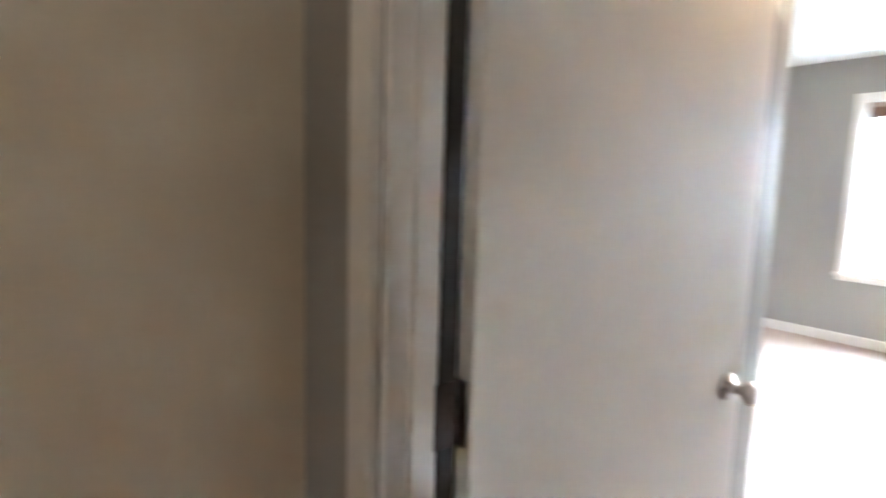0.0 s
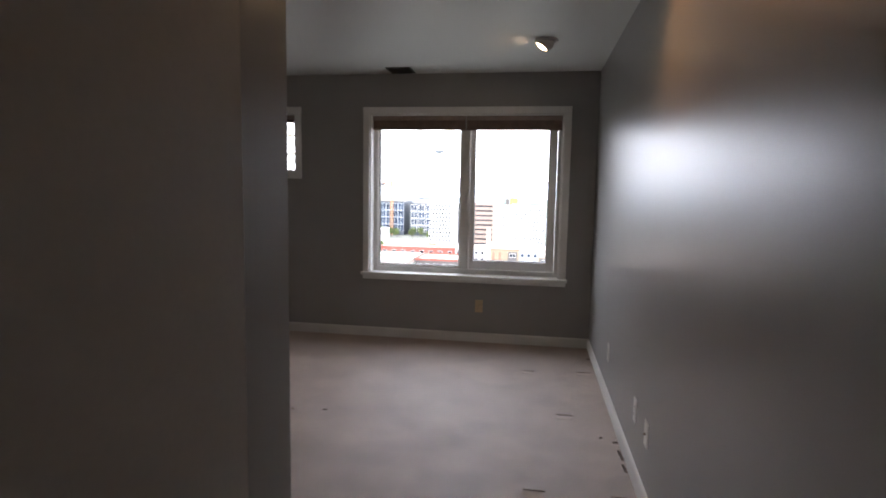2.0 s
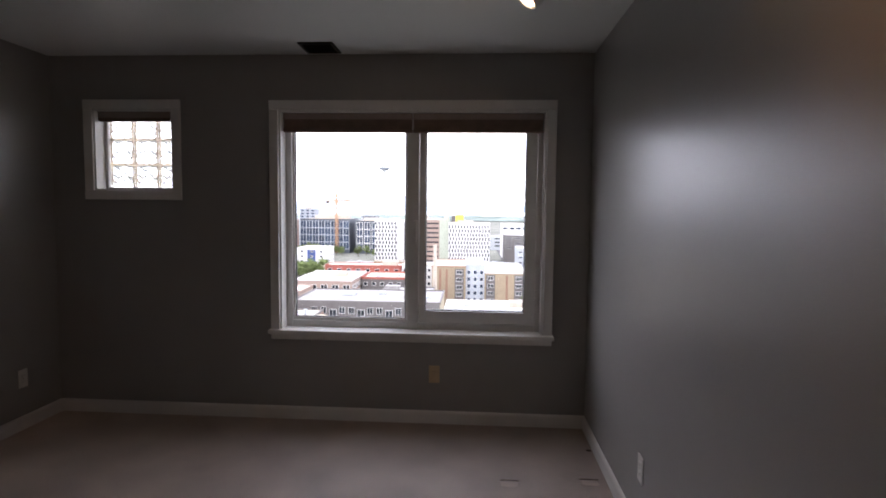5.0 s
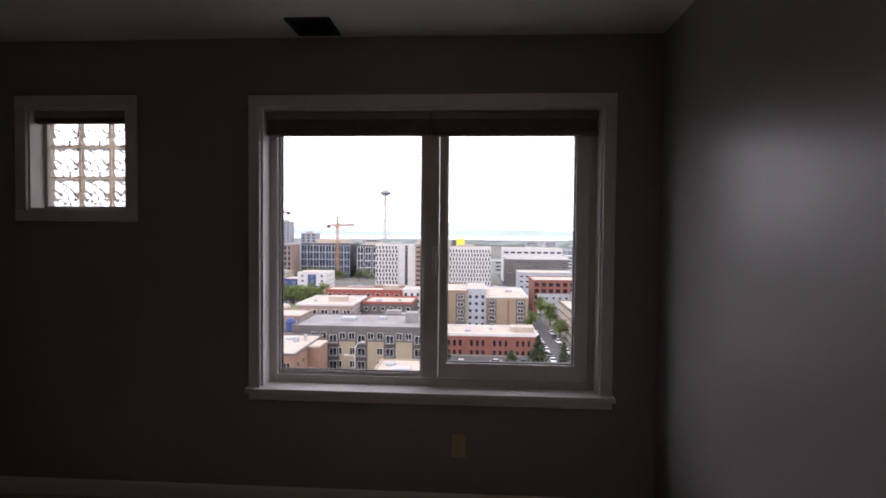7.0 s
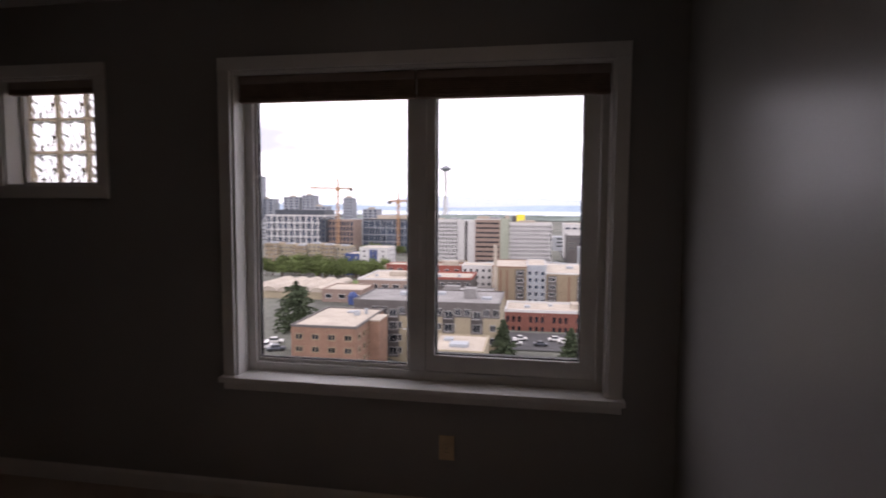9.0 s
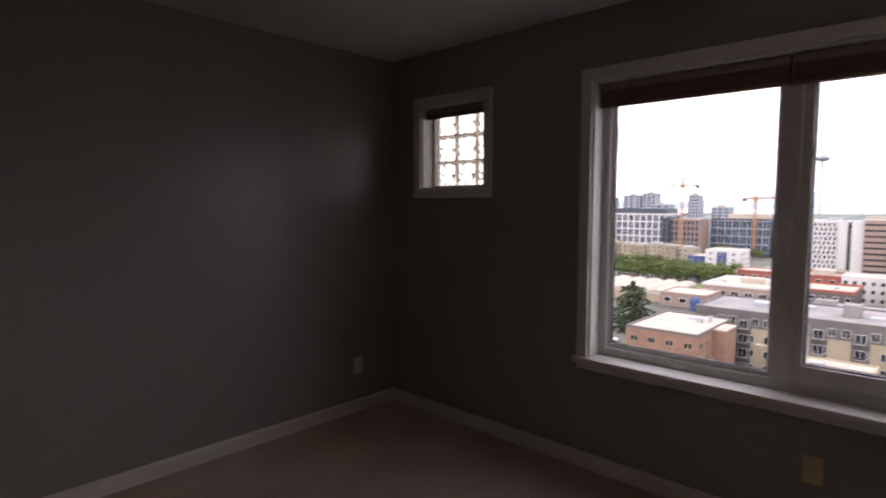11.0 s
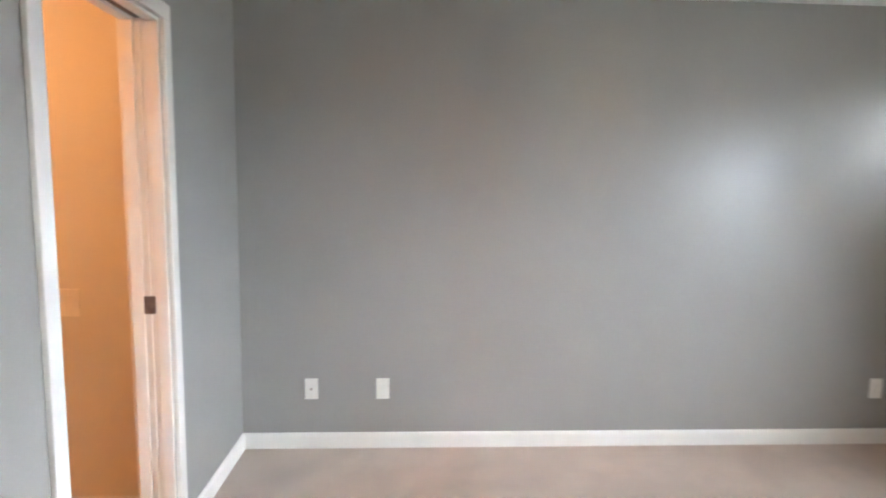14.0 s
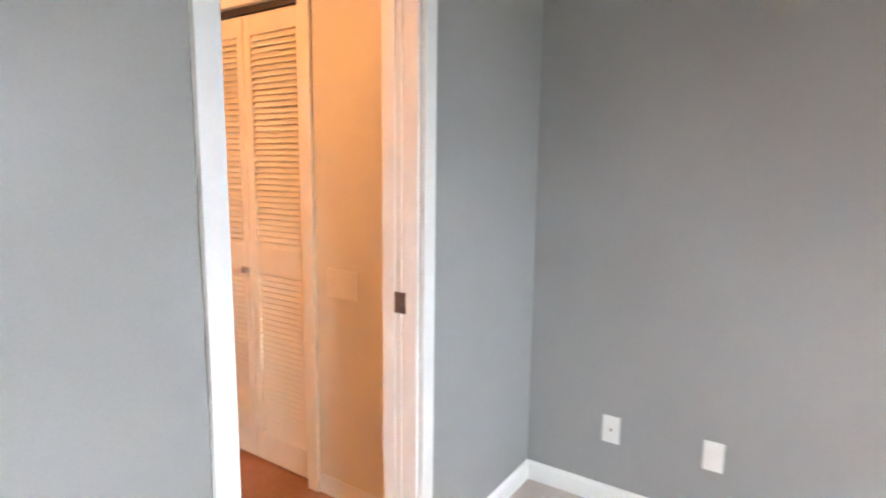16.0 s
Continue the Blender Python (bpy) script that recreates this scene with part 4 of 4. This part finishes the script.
br = building("beige wing with a white roof", 4.7, 22.0, 230, 268, -25.2, TAN, 4, 4.1, (1.9, 1.5), fh=3.1, bars=2, skip=lambda i, j: True, cap=WHITEB, sides="fr", units=((2, 22, 3, 3, 1.0),))
for wing, top, bays, strips in ((bl, -22.9, (4.4,), (-3.6, -0.9)), (br, -25.2, (-6.2, 5.6), (0.6,))):
    hz = top - wing.location.z
    for u in strips:
        part("brick_strip", box(u - 0.45, u + 0.45, -0.08, -0.001, hz - 13.2, hz - 1.2), BRICK, wing, "brown brick strip")
    for u in bays:
        part("bay", box(u - 1.9, u + 1.9, -0.12, -0.001, hz - 13.6, hz - 0.9), DKGREY, wing, "dark grey window bay")
        for j in range(4):
            share("window", window_mesh(2.5, 1.7, WHITEB, WGLASS, 2, 0.16), wing, pose(u, -0.1205, hz - 2.4 - 3.1 * j))
building("tan and grey apartment block across the street", 36, 52, 205, 240, -27.5, TAN, 4, 3.2, (1.7, 1.6), fh=3.0, bars=2, sides="fl", cap=DKGREY)
building("cobalt blue apartment wing", -116, -106.4, 330, 350, -27.6, BLUEB, 4, 3.2, (1.6, 1.4), fh=2.9)
bw = building("white and cobalt blue apartment block", -105.7, -88.1, 328, 348, -23.4, WHITEB, 4, 4.2, (1.7, 1.4), fh=2.9, bars=2, sides="fr")
hz = -23.4 - bw.location.z
part("blue_panel", box(-2.6, 2.4, -0.05, -0.004, hz - 13, hz - 1.0), BLUEB, bw, "cobalt blue facade panel")
for j in range(4):
    share("window", window_mesh(1.7, 1.4, WHITEB, WGLASS, 2), bw, pose(0, -0.055, hz - 0.6 - 2.9 * (j + 0.5)))
for i in range(6):
    x0 = -194 + i * 10.6
    building("cream row house with stepped roofs", x0, x0 + 10.1, 380 + (i % 2) * 3, 398, -25.6 - (i % 3) * 0.7, CREAM if i % 2 else TAN, 4, 2.6, (1.4, 1.8), fh=2.9, sides="fr", units=((0, 6, 5, 4, 1.2),))
building("grey building frame of red steel under construction", 30.5, 56, 290, 315, -23.0, REDBR, 4, 3.2, (2.5, 2.3), fh=3.3, frame=REDBR, pane=WGLASS)
building("pale office block with long window bands", 28.0, 62, 350, 375, -23.4, SILVER, 3, 3.0, (2.3, 1.3), fh=3.3)
building("low dark modern building with a white roof band", 24.2, 72, 430, 455, -18.6, DKGREY, 3, 6.0, (5.2, 1.4), fh=3.5, top=1.0, cap=WHITEB, parapet=1.6)
building("white modern office with a long roof", 24.8, 75, 480, 510, -11.8, WHITEB, 4, 5.0, (4.2, 1.8), fh=3.8, top=1.6, cap=WHITEB, pane=BGLASS)
# the group of towers
building("brown concrete tower with dark window bands", -44.4, -25.5, 420, 440, -7.2, STRIPE, 9, 19, (17.6, 1.5), fh=3.55, top=1.2, frame=STRIPE, pane=WGLASS, bars=12, cap=WHITEB, margin=0.2, units=((-4, 8, 9, 6, 2.2),))
building("blank grey-green stair tower", -25.4, -18.7, 419.5, 440, -6.8, GREENB, 0, 3, (1, 1), units=((1.5, 6, 3, 4, 2.5),))
building("white tower with staggered punched windows", -18.4, 12.4, 416, 440, -9.6, WHITEB, 9, 1.95, (0.95, 2.25), fh=3.0, top=1.3, frame=DKGREY, pane=WGLASS, sides="fr", units=((-3, 10, 12, 8, 1.8),), stagger=0.7, margin=1.0)
building("white concrete tower with a lattice of windows", -76.5, -59, 430, 450, -8.3, WHITEB, 10, 2.2, (1.2, 2.2), fh=3.0, top=1.0, frame=DKGREY, stagger=0.7, margin=0.8)
building("blank white tower wall", -58.9, -53.6, 431, 450, -8.8, WHITEB, 0, 3, (1, 1))
building("narrow dark slot between white walls", -53.5, -50.7, 433, 450, -9.4, DKGREY, 8, 2.0, (1.4, 2.2), fh=3.4)
building("blank white tower wall", -50.6, -44.6, 424, 450, -8.6, WHITEB, 0, 3, (1, 1))
building("dark office block with a pale window grid", -157, -112, 500, 540, -9.6, OFFICE, 5, 5.4, (5.5, 6.3), fh=6.4, bars=2, thick=0.34, frame=SILVER, pane=BGLASS, top=1.6, units=((4, 14, 30, 12, 3.5),))
building("dark office block with a pale window grid", -106, -78, 500, 540, -11.0, OFFICE, 5, 5.4, (5.5, 6.2), fh=6.3, bars=2, thick=0.4, frame=WHITEB, pane=BGLASS, top=1.2, units=((0, 14, 16, 12, 2.5),))
building("wide white-gridded office block", -243, -187.5, 480, 520, -6.2, WHITEB, 5, 5.1, (4.7, 6.0), fh=6.3, frame=WHITEB, pane=BGLASS, top=0.6, bars=2, thick=0.35, sides="fr", roof=OFFICE, units=((2, 20, 48, 26, 4.6),))
building("blue glass corner of an office block", -187, -181.3, 470, 500, -9.4, OFFICE, 7, 2.8, (2.4, 3.2), fh=3.8, frame=DKGREY, pane=BGLASS)
building("grey gridded office block", -181.2, -158, 475, 500, -10.4, STRIPE, 6, 2.9, (2.5, 3.9), fh=4.6, thick=0.25, frame=STRIPE, pane=BGLASS)

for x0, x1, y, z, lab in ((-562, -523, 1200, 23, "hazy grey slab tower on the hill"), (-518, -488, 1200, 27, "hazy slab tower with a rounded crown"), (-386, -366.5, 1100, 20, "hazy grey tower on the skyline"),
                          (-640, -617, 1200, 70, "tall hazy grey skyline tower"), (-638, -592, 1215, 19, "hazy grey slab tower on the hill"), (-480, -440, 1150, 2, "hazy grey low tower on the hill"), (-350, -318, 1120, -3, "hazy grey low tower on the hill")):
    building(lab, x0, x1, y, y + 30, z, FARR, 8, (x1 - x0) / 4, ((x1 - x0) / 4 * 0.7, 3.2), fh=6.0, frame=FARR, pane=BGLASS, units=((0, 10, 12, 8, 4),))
rnd = random.Random(7)
for i in range(150):
    y = rnd.uniform(560, 1500)
    x = rnd.uniform(-0.62, 0.24) * y
    w, d = rnd.uniform(14, 46), rnd.uniform(14, 30)
    h = rnd.uniform(7, 20)
    z1 = min(ground_z(x, y) + h, -0.0135 * y)
    b = thing("far_building", pose(x, y, ground_z(x, y) - 2), "small far-off grey city block", "building", "far city blocks")
    hz = z1 - ground_z(x, y) + 2
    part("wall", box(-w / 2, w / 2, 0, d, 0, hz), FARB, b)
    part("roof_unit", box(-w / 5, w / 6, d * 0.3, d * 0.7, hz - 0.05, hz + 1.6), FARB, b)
    me = window_mesh(w * 0.8, 1.5, FARB, WGLASS, 7)
    for j in range(int((hz - 3) / 3.6)):
        share("window_band", me, b, pose(0, 0, hz - 2.2 - 3.6 * j))


rnd = random.Random(21)
for i in range(26):
    y = rnd.uniform(268, 405)
    x = rnd.uniform(-84, 60)
    w, d = rnd.uniform(9, 20), rnd.uniform(8, 14)
    z1 = -0.098 * y + 1.5 - rnd.uniform(0, 4)
    if 20 < x < 36 and y < 640:
        x += 22
    if z1 - ground_z(x, y) < 2.5:
        continue
    building(rnd.choice(("low grey block with a flat roof", "low pale block with a flat roof", "low brick block with a flat roof")), x - w / 2, x + w / 2, y, y + d, z1,
             rnd.choice((CREAM, DKGREY, BRICK, WHITEB, SILVER, TAN)), 2, 2.8, (1.5, 1.4), fh=3.0, roof=rnd.choice((ROOFW, ROOFG)), units=((rnd.uniform(-3, 3), d / 2, 2.2, 1.8, rnd.uniform(0.6, 1.8)),))


def warehouse():
    b = thing("warehouse", pose(-88, 186, ground_z(-88, 186) - 1), "pale warehouse with a row of barrel roofs", "building")
    part("wall", box(-16, 15, 0, 30, 0, 3.6), CREAM, b)
    for i in range(5):
        bm = bmesh.new()
        n = 12
        ends = []
        for y in (-0.3, 30.3):
            ends.append([bm.verts.new((-12.8 + i * 6.2 - 3.05 * math.cos(math.pi * k / n), y, 3.6 + 1.7 * math.sin(math.pi * k / n))) for k in range(n + 1)])
        for k in range(n):
            bm.faces.new((ends[0][k], ends[0][k + 1], ends[1][k + 1], ends[1][k]))
        bm.faces.new(ends[0])
        bm.faces.new(ends[1])
        part("barrel_roof", bm, ROOFW, b)


warehouse()
building("long low brown warehouse with a pale roof", -73, -58.5, 182, 197, -27.2, STRIPE, 1, 3.6, (2.4, 1.6), fh=3.2, sides="fr")


def tower_needle():
    n = thing("observation_tower", pose(-284, 1800, -46), "slender white observation tower with a saucer top", "tower")
    part("core", lathe([(5.0, 0), (3.6, 60), (3.2, 110), (3.8, 160), (4.5, 166)], "Z", 12), WHITEB, n)
    for k in range(3):
        a = 2 * math.pi * k / 3 + 0.4
        bm = bmesh.new()
        prev = None
        for r, z, w in ((17, 0, 2.0), (10, 40, 1.5), (5.2, 100, 1.2), (6.5, 140, 1.2), (11, 168, 1.6)):
            ring = [bm.verts.new((r * math.cos(a) + w * math.cos(a + q), r * math.sin(a) + w * math.sin(a + q), z)) for q in (0.8, 2.35, 3.9, 5.5)]
            if prev:
                for i in range(4):
                    bm.faces.new((prev[i], prev[(i + 1) % 4], ring[(i + 1) % 4], ring[i]))
            prev = ring
        part("leg", bm, WHITEB, n)
    part("saucer", lathe([(6, 164), (17, 169), (19.5, 172), (19.0, 174), (12, 177), (9, 180), (4, 182)], "Z", 32), FARR, n)
    part("spire", lathe([(1.2, 181), (0.8, 190), (0.3, 196)], "Z", 8), WHITEB, n)


tower_needle()


def tower_crane(x, y, ztop, jib_l, jib_r, label):
    z0 = ground_z(x, y)
    c = thing("tower_crane", pose(x, y, z0), label, "crane", "tower cranes")
    h = ztop - z0

    def lattice(a, b, s, n):
        bm = bmesh.new()
        a, b = Vector(a), Vector(b)
        d = (b - a).normalized()
        u = d.orthogonal().normalized()
        v = d.cross(u)

        def bar(p, q, t):
            e = (q - p).normalized()
            uu = e.orthogonal().normalized() * t
            vv = e.cross(uu)
            r = [[bm.verts.new(o + uu * i + vv * j) for i, j in ((1, 0), (0, 1), (-1, 0), (0, -1))] for o in (p, q)]
            for k in range(4):
                bm.faces.new((r[0][k], r[0][(k + 1) % 4], r[1][(k + 1) % 4], r[1][k]))
        cs = [(u * i + v * j) * s for i, j in ((1, 1), (-1, 1), (-1, -1), (1, -1))]
        for q in cs:
            bar(a + q, b + q, 0.24)
        for i in range(n):
            p0, p1 = a + (b - a) * (i / n), a + (b - a) * ((i + 1) / n)
            for k in range(4):
                bar(p0 + cs[k], p1 + cs[(k + 1) % 4], 0.15)
        return bm
    part("mast", lattice((0, 0, 0), (0, 0, h - 3), 0.95, 22), CRANE, c)
    part("jib", lattice((0, 0, h - 3), (jib_l, -4, h - 2.5), 0.6, 14), CRANE, c)
    part("counter_jib", lattice((0, 0, h - 3), (jib_r, 3, h - 3), 0.6, 8), CRANE, c)
    part("apex", lattice((0, 0, h - 3), (0, 0, h + 5), 0.5, 3), CRANE, c)
    part("cab", box(-1.2, 1.2, -2.4, -1.0, h - 5.6, h - 3.4, 0.15), CRANE, c)
    part("counterweight", box(jib_r - 1.5, jib_r + 1.5, 2.2, 3.8, h - 5.5, h - 2.6, 0.1), DKGREY, c)


tower_crane(-169.6, 468, 20.5, -24, 11, "orange tower crane with a long jib")
tower_crane(-123, 498, 10.0, 16, -9, "orange tower crane beside a dark office block")


def chimney():
    c = thing("chimney_stack", pose(-15.6, 222, ground_z(-15, 222)), "tall pale masonry chimney stack", "chimney")
    h = -13.3 - ground_z(-15, 222)
    part("shaft", lathe([(1.05, 0), (0.68, h - 1.5), (0.8, h - 1.2), (0.8, h), (0.5, h)], "Z", 16), ROOFW, c)


chimney()
yb = thing("yellow_rooftop_box", pose(-10.5, 425, -8.86), "bright yellow box on a tower roof", "rooftop unit")
part("cabin", box(-3, 3, 0, 4, 0, 5.4, 0.15), YELL, yb)
part("dark_stair_head", box(-6.2, -3.6, 0.5, 4, 0, 4.6, 0.1), DKGREY, yb)
tk = thing("water_tank", pose(-60.5, 178, ground_z(-60.5, 178)), "round blue tank beside the warehouse", "tank")
part("shell", lathe([(0.5, 0), (1.5, 0.3), (1.6, 3.2), (1.1, 4.1), (0.2, 4.5)], "Z", 20), BLUEB, tk, smooth=False)


def street_lamp(x, y):
    z0 = ground_z(x, y)
    s = thing("street_lamp", pose(x, y, z0), "tall white street lamp with two curved arms", "street lamp")
    h = -24.6 - z0
    part("pole", lathe([(0.16, 0), (0.10, h - 2.5), (0.09, h - 1)], "Z", 10), WHITEB, s)
    for k, (dx, dz) in enumerate(((1.6, 0.0), (-1.9, -3.2))):
        cu = bpy.data.curves.new("arm", "CURVE")
        cu.dimensions, cu.bevel_depth = "3D", 0.085
        sp = cu.splines.new("BEZIER")
        sp.bezier_points.add(1)
        zs = h - 2.5 + dz * 0.6
        for bp, co, hl, hr in ((sp.bezier_points[0], (0, 0, zs), (0, 0, zs - 1), (0, 0, zs + 1.4)), (sp.bezier_points[1], (dx, 0, h + dz), (dx * 0.4, 0, h + dz - 0.2), (dx * 1.3, 0, h + dz))):
            bp.co, bp.handle_left, bp.handle_right = co, hl, hr
        tmp = new("arm_curve", cu)
        me = bpy.data.meshes.new_from_object(tmp.evaluated_get(bpy.context.evaluated_depsgraph_get()))
        bpy.data.objects.remove(tmp)
        me.materials.clear()
        me.materials.append(WHITEB)
        o = new("arm", me)
        o.parent = s
        part("lamp_head", box(dx - 0.15 if dx > 0 else dx - 0.75, dx + 0.75 if dx > 0 else dx + 0.15, -0.2, 0.2, h + dz - 0.12, h + dz + 0.12, 0.06), WHITEB, s)


street_lamp(-28.6, 128)

# ------------------------------------------------------------------ trees and cars


def clump_cloud(rnd, points, size):
    """Many small crossed leaf sprays round the given points."""
    bm = bmesh.new()
    for p in points:
        s = size * rnd.uniform(0.6, 1.3)
        a, t = rnd.uniform(0, math.pi * 2), rnd.uniform(-0.9, 0.9)
        u = Vector((math.cos(a), math.sin(a), 0.3 * math.sin(t))) * s
        v = Vector((-math.sin(a) * math.sin(t), math.cos(a) * math.sin(t), math.cos(t))) * s * 0.8
        p = Vector(p)
        bm.faces.new([bm.verts.new(q) for q in (p - u, p - v * 0.6 + u * 0.2, p + u, p + v)])
    return bm


def conifer(x, y, h, r, seed, label, mat=FOL, shape=0.8):
    z0 = ground_z(x, y)
    rnd = random.Random(seed)
    t = thing("conifer_tree", pose(x, y, z0), label, "tree", "street trees")
    part("trunk", lathe([(0.035 * h, -0.3), (0.022 * h, h * 0.4), (0.004 * h, h * 0.96)], "Z", 8), BARK, t)
    pts = []
    tiers = 17
    for i in range(tiers):
        f = i / (tiers - 1)
        zz = h * (0.08 + 0.9 * f)
        rr = r * (1 - f) ** shape * rnd.uniform(0.8, 1.15) + 0.1
        for k in range(15):
            a = rnd.uniform(0, 2 * math.pi)
            reach = rr * rnd.uniform(0.65, 1.1)
            for q in range(8):
                e = (q + rnd.random()) / 8
                pts.append((reach * e * math.cos(a) + rnd.gauss(0, 0.12), reach * e * math.sin(a) + rnd.gauss(0, 0.12), zz - reach * e * 0.28 + rnd.gauss(0, 0.12)))
    part("crown", clump_cloud(rnd, pts, 0.47 * h / 11), mat, t)
    return t


conifer(-62.5, 137, 13.0, 7.0, 1, "large dark conifer beside the brick block", shape=0.33)
conifer(-7.6, 134, 13.4, 5.4, 2, "dark conifer at the parking lot's edge")
conifer(9.5, 146, 9.6, 5.0, 3, "small dark conifer by the parking lot")
conifer(17.0, 150, 12.8, 5.6, 4, "tall dark conifer by the street")
conifer(27.5, 172, 7.0, 2.6, 5, "small dark conifer on the pavement")


def leafy_tree(seed, label):
    rnd = random.Random(seed)
    t = thing("leafy_tree", pose(0, 0, -500), label, "tree", "park trees")
    part("trunk", lathe([(0.28, -0.4), (0.18, 2.2), (0.10, 4.6)], "Z", 8), BARK, t)
    for k in range(4):
        a = k * 1.57 + rnd.random()
        bm = lathe([(0.10, 0), (0.03, 2.6)], "Z", 6)
        l = part("limb", bm, BARK, t)
        l.matrix_basis = pose(0, 0, 2.2, 0, 38, math.degrees(a))
    pts = []
    for k in range(16):
        a, rr, zz = rnd.uniform(0, 6.28), rnd.uniform(0.2, 2.6), rnd.uniform(2.6, 6.4)
        rr *= 1.15 - abs(zz - 4.2) / 4
        for q in range(46):
            pts.append((rr * math.cos(a) + rnd.gauss(0, 0.62), rr * math.sin(a) + rnd.gauss(0, 0.62), zz + rnd.gauss(0, 0.52)))
    part("crown", clump_cloud(rnd, pts, 0.36), FOL2, t)
    return t


kinds = [leafy_tree(s, "round leafy green tree in the park") for s in (11, 12, 13)]
rnd = random.Random(3)
places = [(rnd.uniform(-168, -92), rnd.uniform(262, 320)) for _ in range(46)] + [(rnd.uniform(-120, -70), rnd.uniform(238, 256)) for _ in range(14)] + [(rnd.uniform(-150, -78), rnd.uniform(240, 318)) for _ in range(34)]
places += [(rnd.uniform(22.0, 23.0) if i % 2 else rnd.uniform(32.5, 33.5), 215 + i * 16) for i in range(6)] + [(rnd.uniform(-200, -130), rnd.uniform(405, 450)) for _ in range(20)]
places += [(rnd.uniform(-150, -60), rnd.uniform(455, 490)) for _ in range(14)]
for i, (x, y) in enumerate(places):
    t = kinds[i % 3] if i < 3 else copy_thing(kinds[i % 3], pose(0, 0, 0))
    s = rnd.uniform(0.8, 1.6)
    t.matrix_basis = pose(x, y, ground_z(x, y), 0, 0, rnd.uniform(0, 360)) @ Matrix.Scale(s, 4)


def car(paint, label):
    c = thing("parked_car", pose(0, 0, -500), label, "car", "parked cars")
    bm = box(-2.15, 2.15, -0.88, 0.88, 0.28, 0.86, 0.14, 2)
    part("body", bm, paint, c)
    bm = box(-1.25, 1.05, -0.78, 0.78, 0.84, 1.42, 0.02)
    for v in bm.verts:
        if v.co.z > 1.2:
            v.co.x *= 0.72
            v.co.y *= 0.86
    part("cabin_glass", bm, WGLASS, c)
    part("roof", box(-0.86, 0.72, -0.66, 0.66, 1.405, 1.45, 0.02), paint, c)
    for x in (-1.35, 1.35):
        for y in (-0.82, 0.82):
            w = part("wheel", lathe([(0.32, -0.1), (0.32, 0.1)], "Y", 14), TYRE, c)
            w.matrix_basis = pose(x, y, 0.32)
    return c


cars = [car(CARW, "white parked car on asphalt"), car(CARD, "dark parked car on asphalt")]
spots = [(-4.2, 170, 10, 0), (6.5, 171, 4, 0), (9.2, 168, -6, 0), (-5.5, 164, 0, 0), (2.0, 164, 0, 1), (15, 172, 90, 1), (-62, 118, 35, 0), (-58.5, 116.5, 30, 1), (-65, 120, 35, 1), (-30, 126, 0, 0), (-27, 129, 0, 1), (-62, 123, 20, 0)]
spots += [(24.6, 175 + 8 * i, 90, i % 2) for i in range(7)] + [(31, 180 + 9 * i, 90, (i + 1) % 2) for i in range(6)]
used = set()
for x, y, a, k in spots:
    c = cars[k] if k not in used else copy_thing(cars[k], pose(0, 0, 0))
    used.add(k)
    lift = 0.3 if (-8 < x < 23 and 158 < y < 181) else 0.25 if 23.5 < x < 32 else 0.05
    c.matrix_basis = pose(x, y, ground_z(x, y) + lift, 0, 0, a)

# the street grid stands a little turned against the room
for ob in bpy.data.objects:
    if ob not in INDOORS and ob.parent is None:
        ob.matrix_basis = pose(0, 0, 0, 0, 0, 0.63) @ ob.matrix_basis
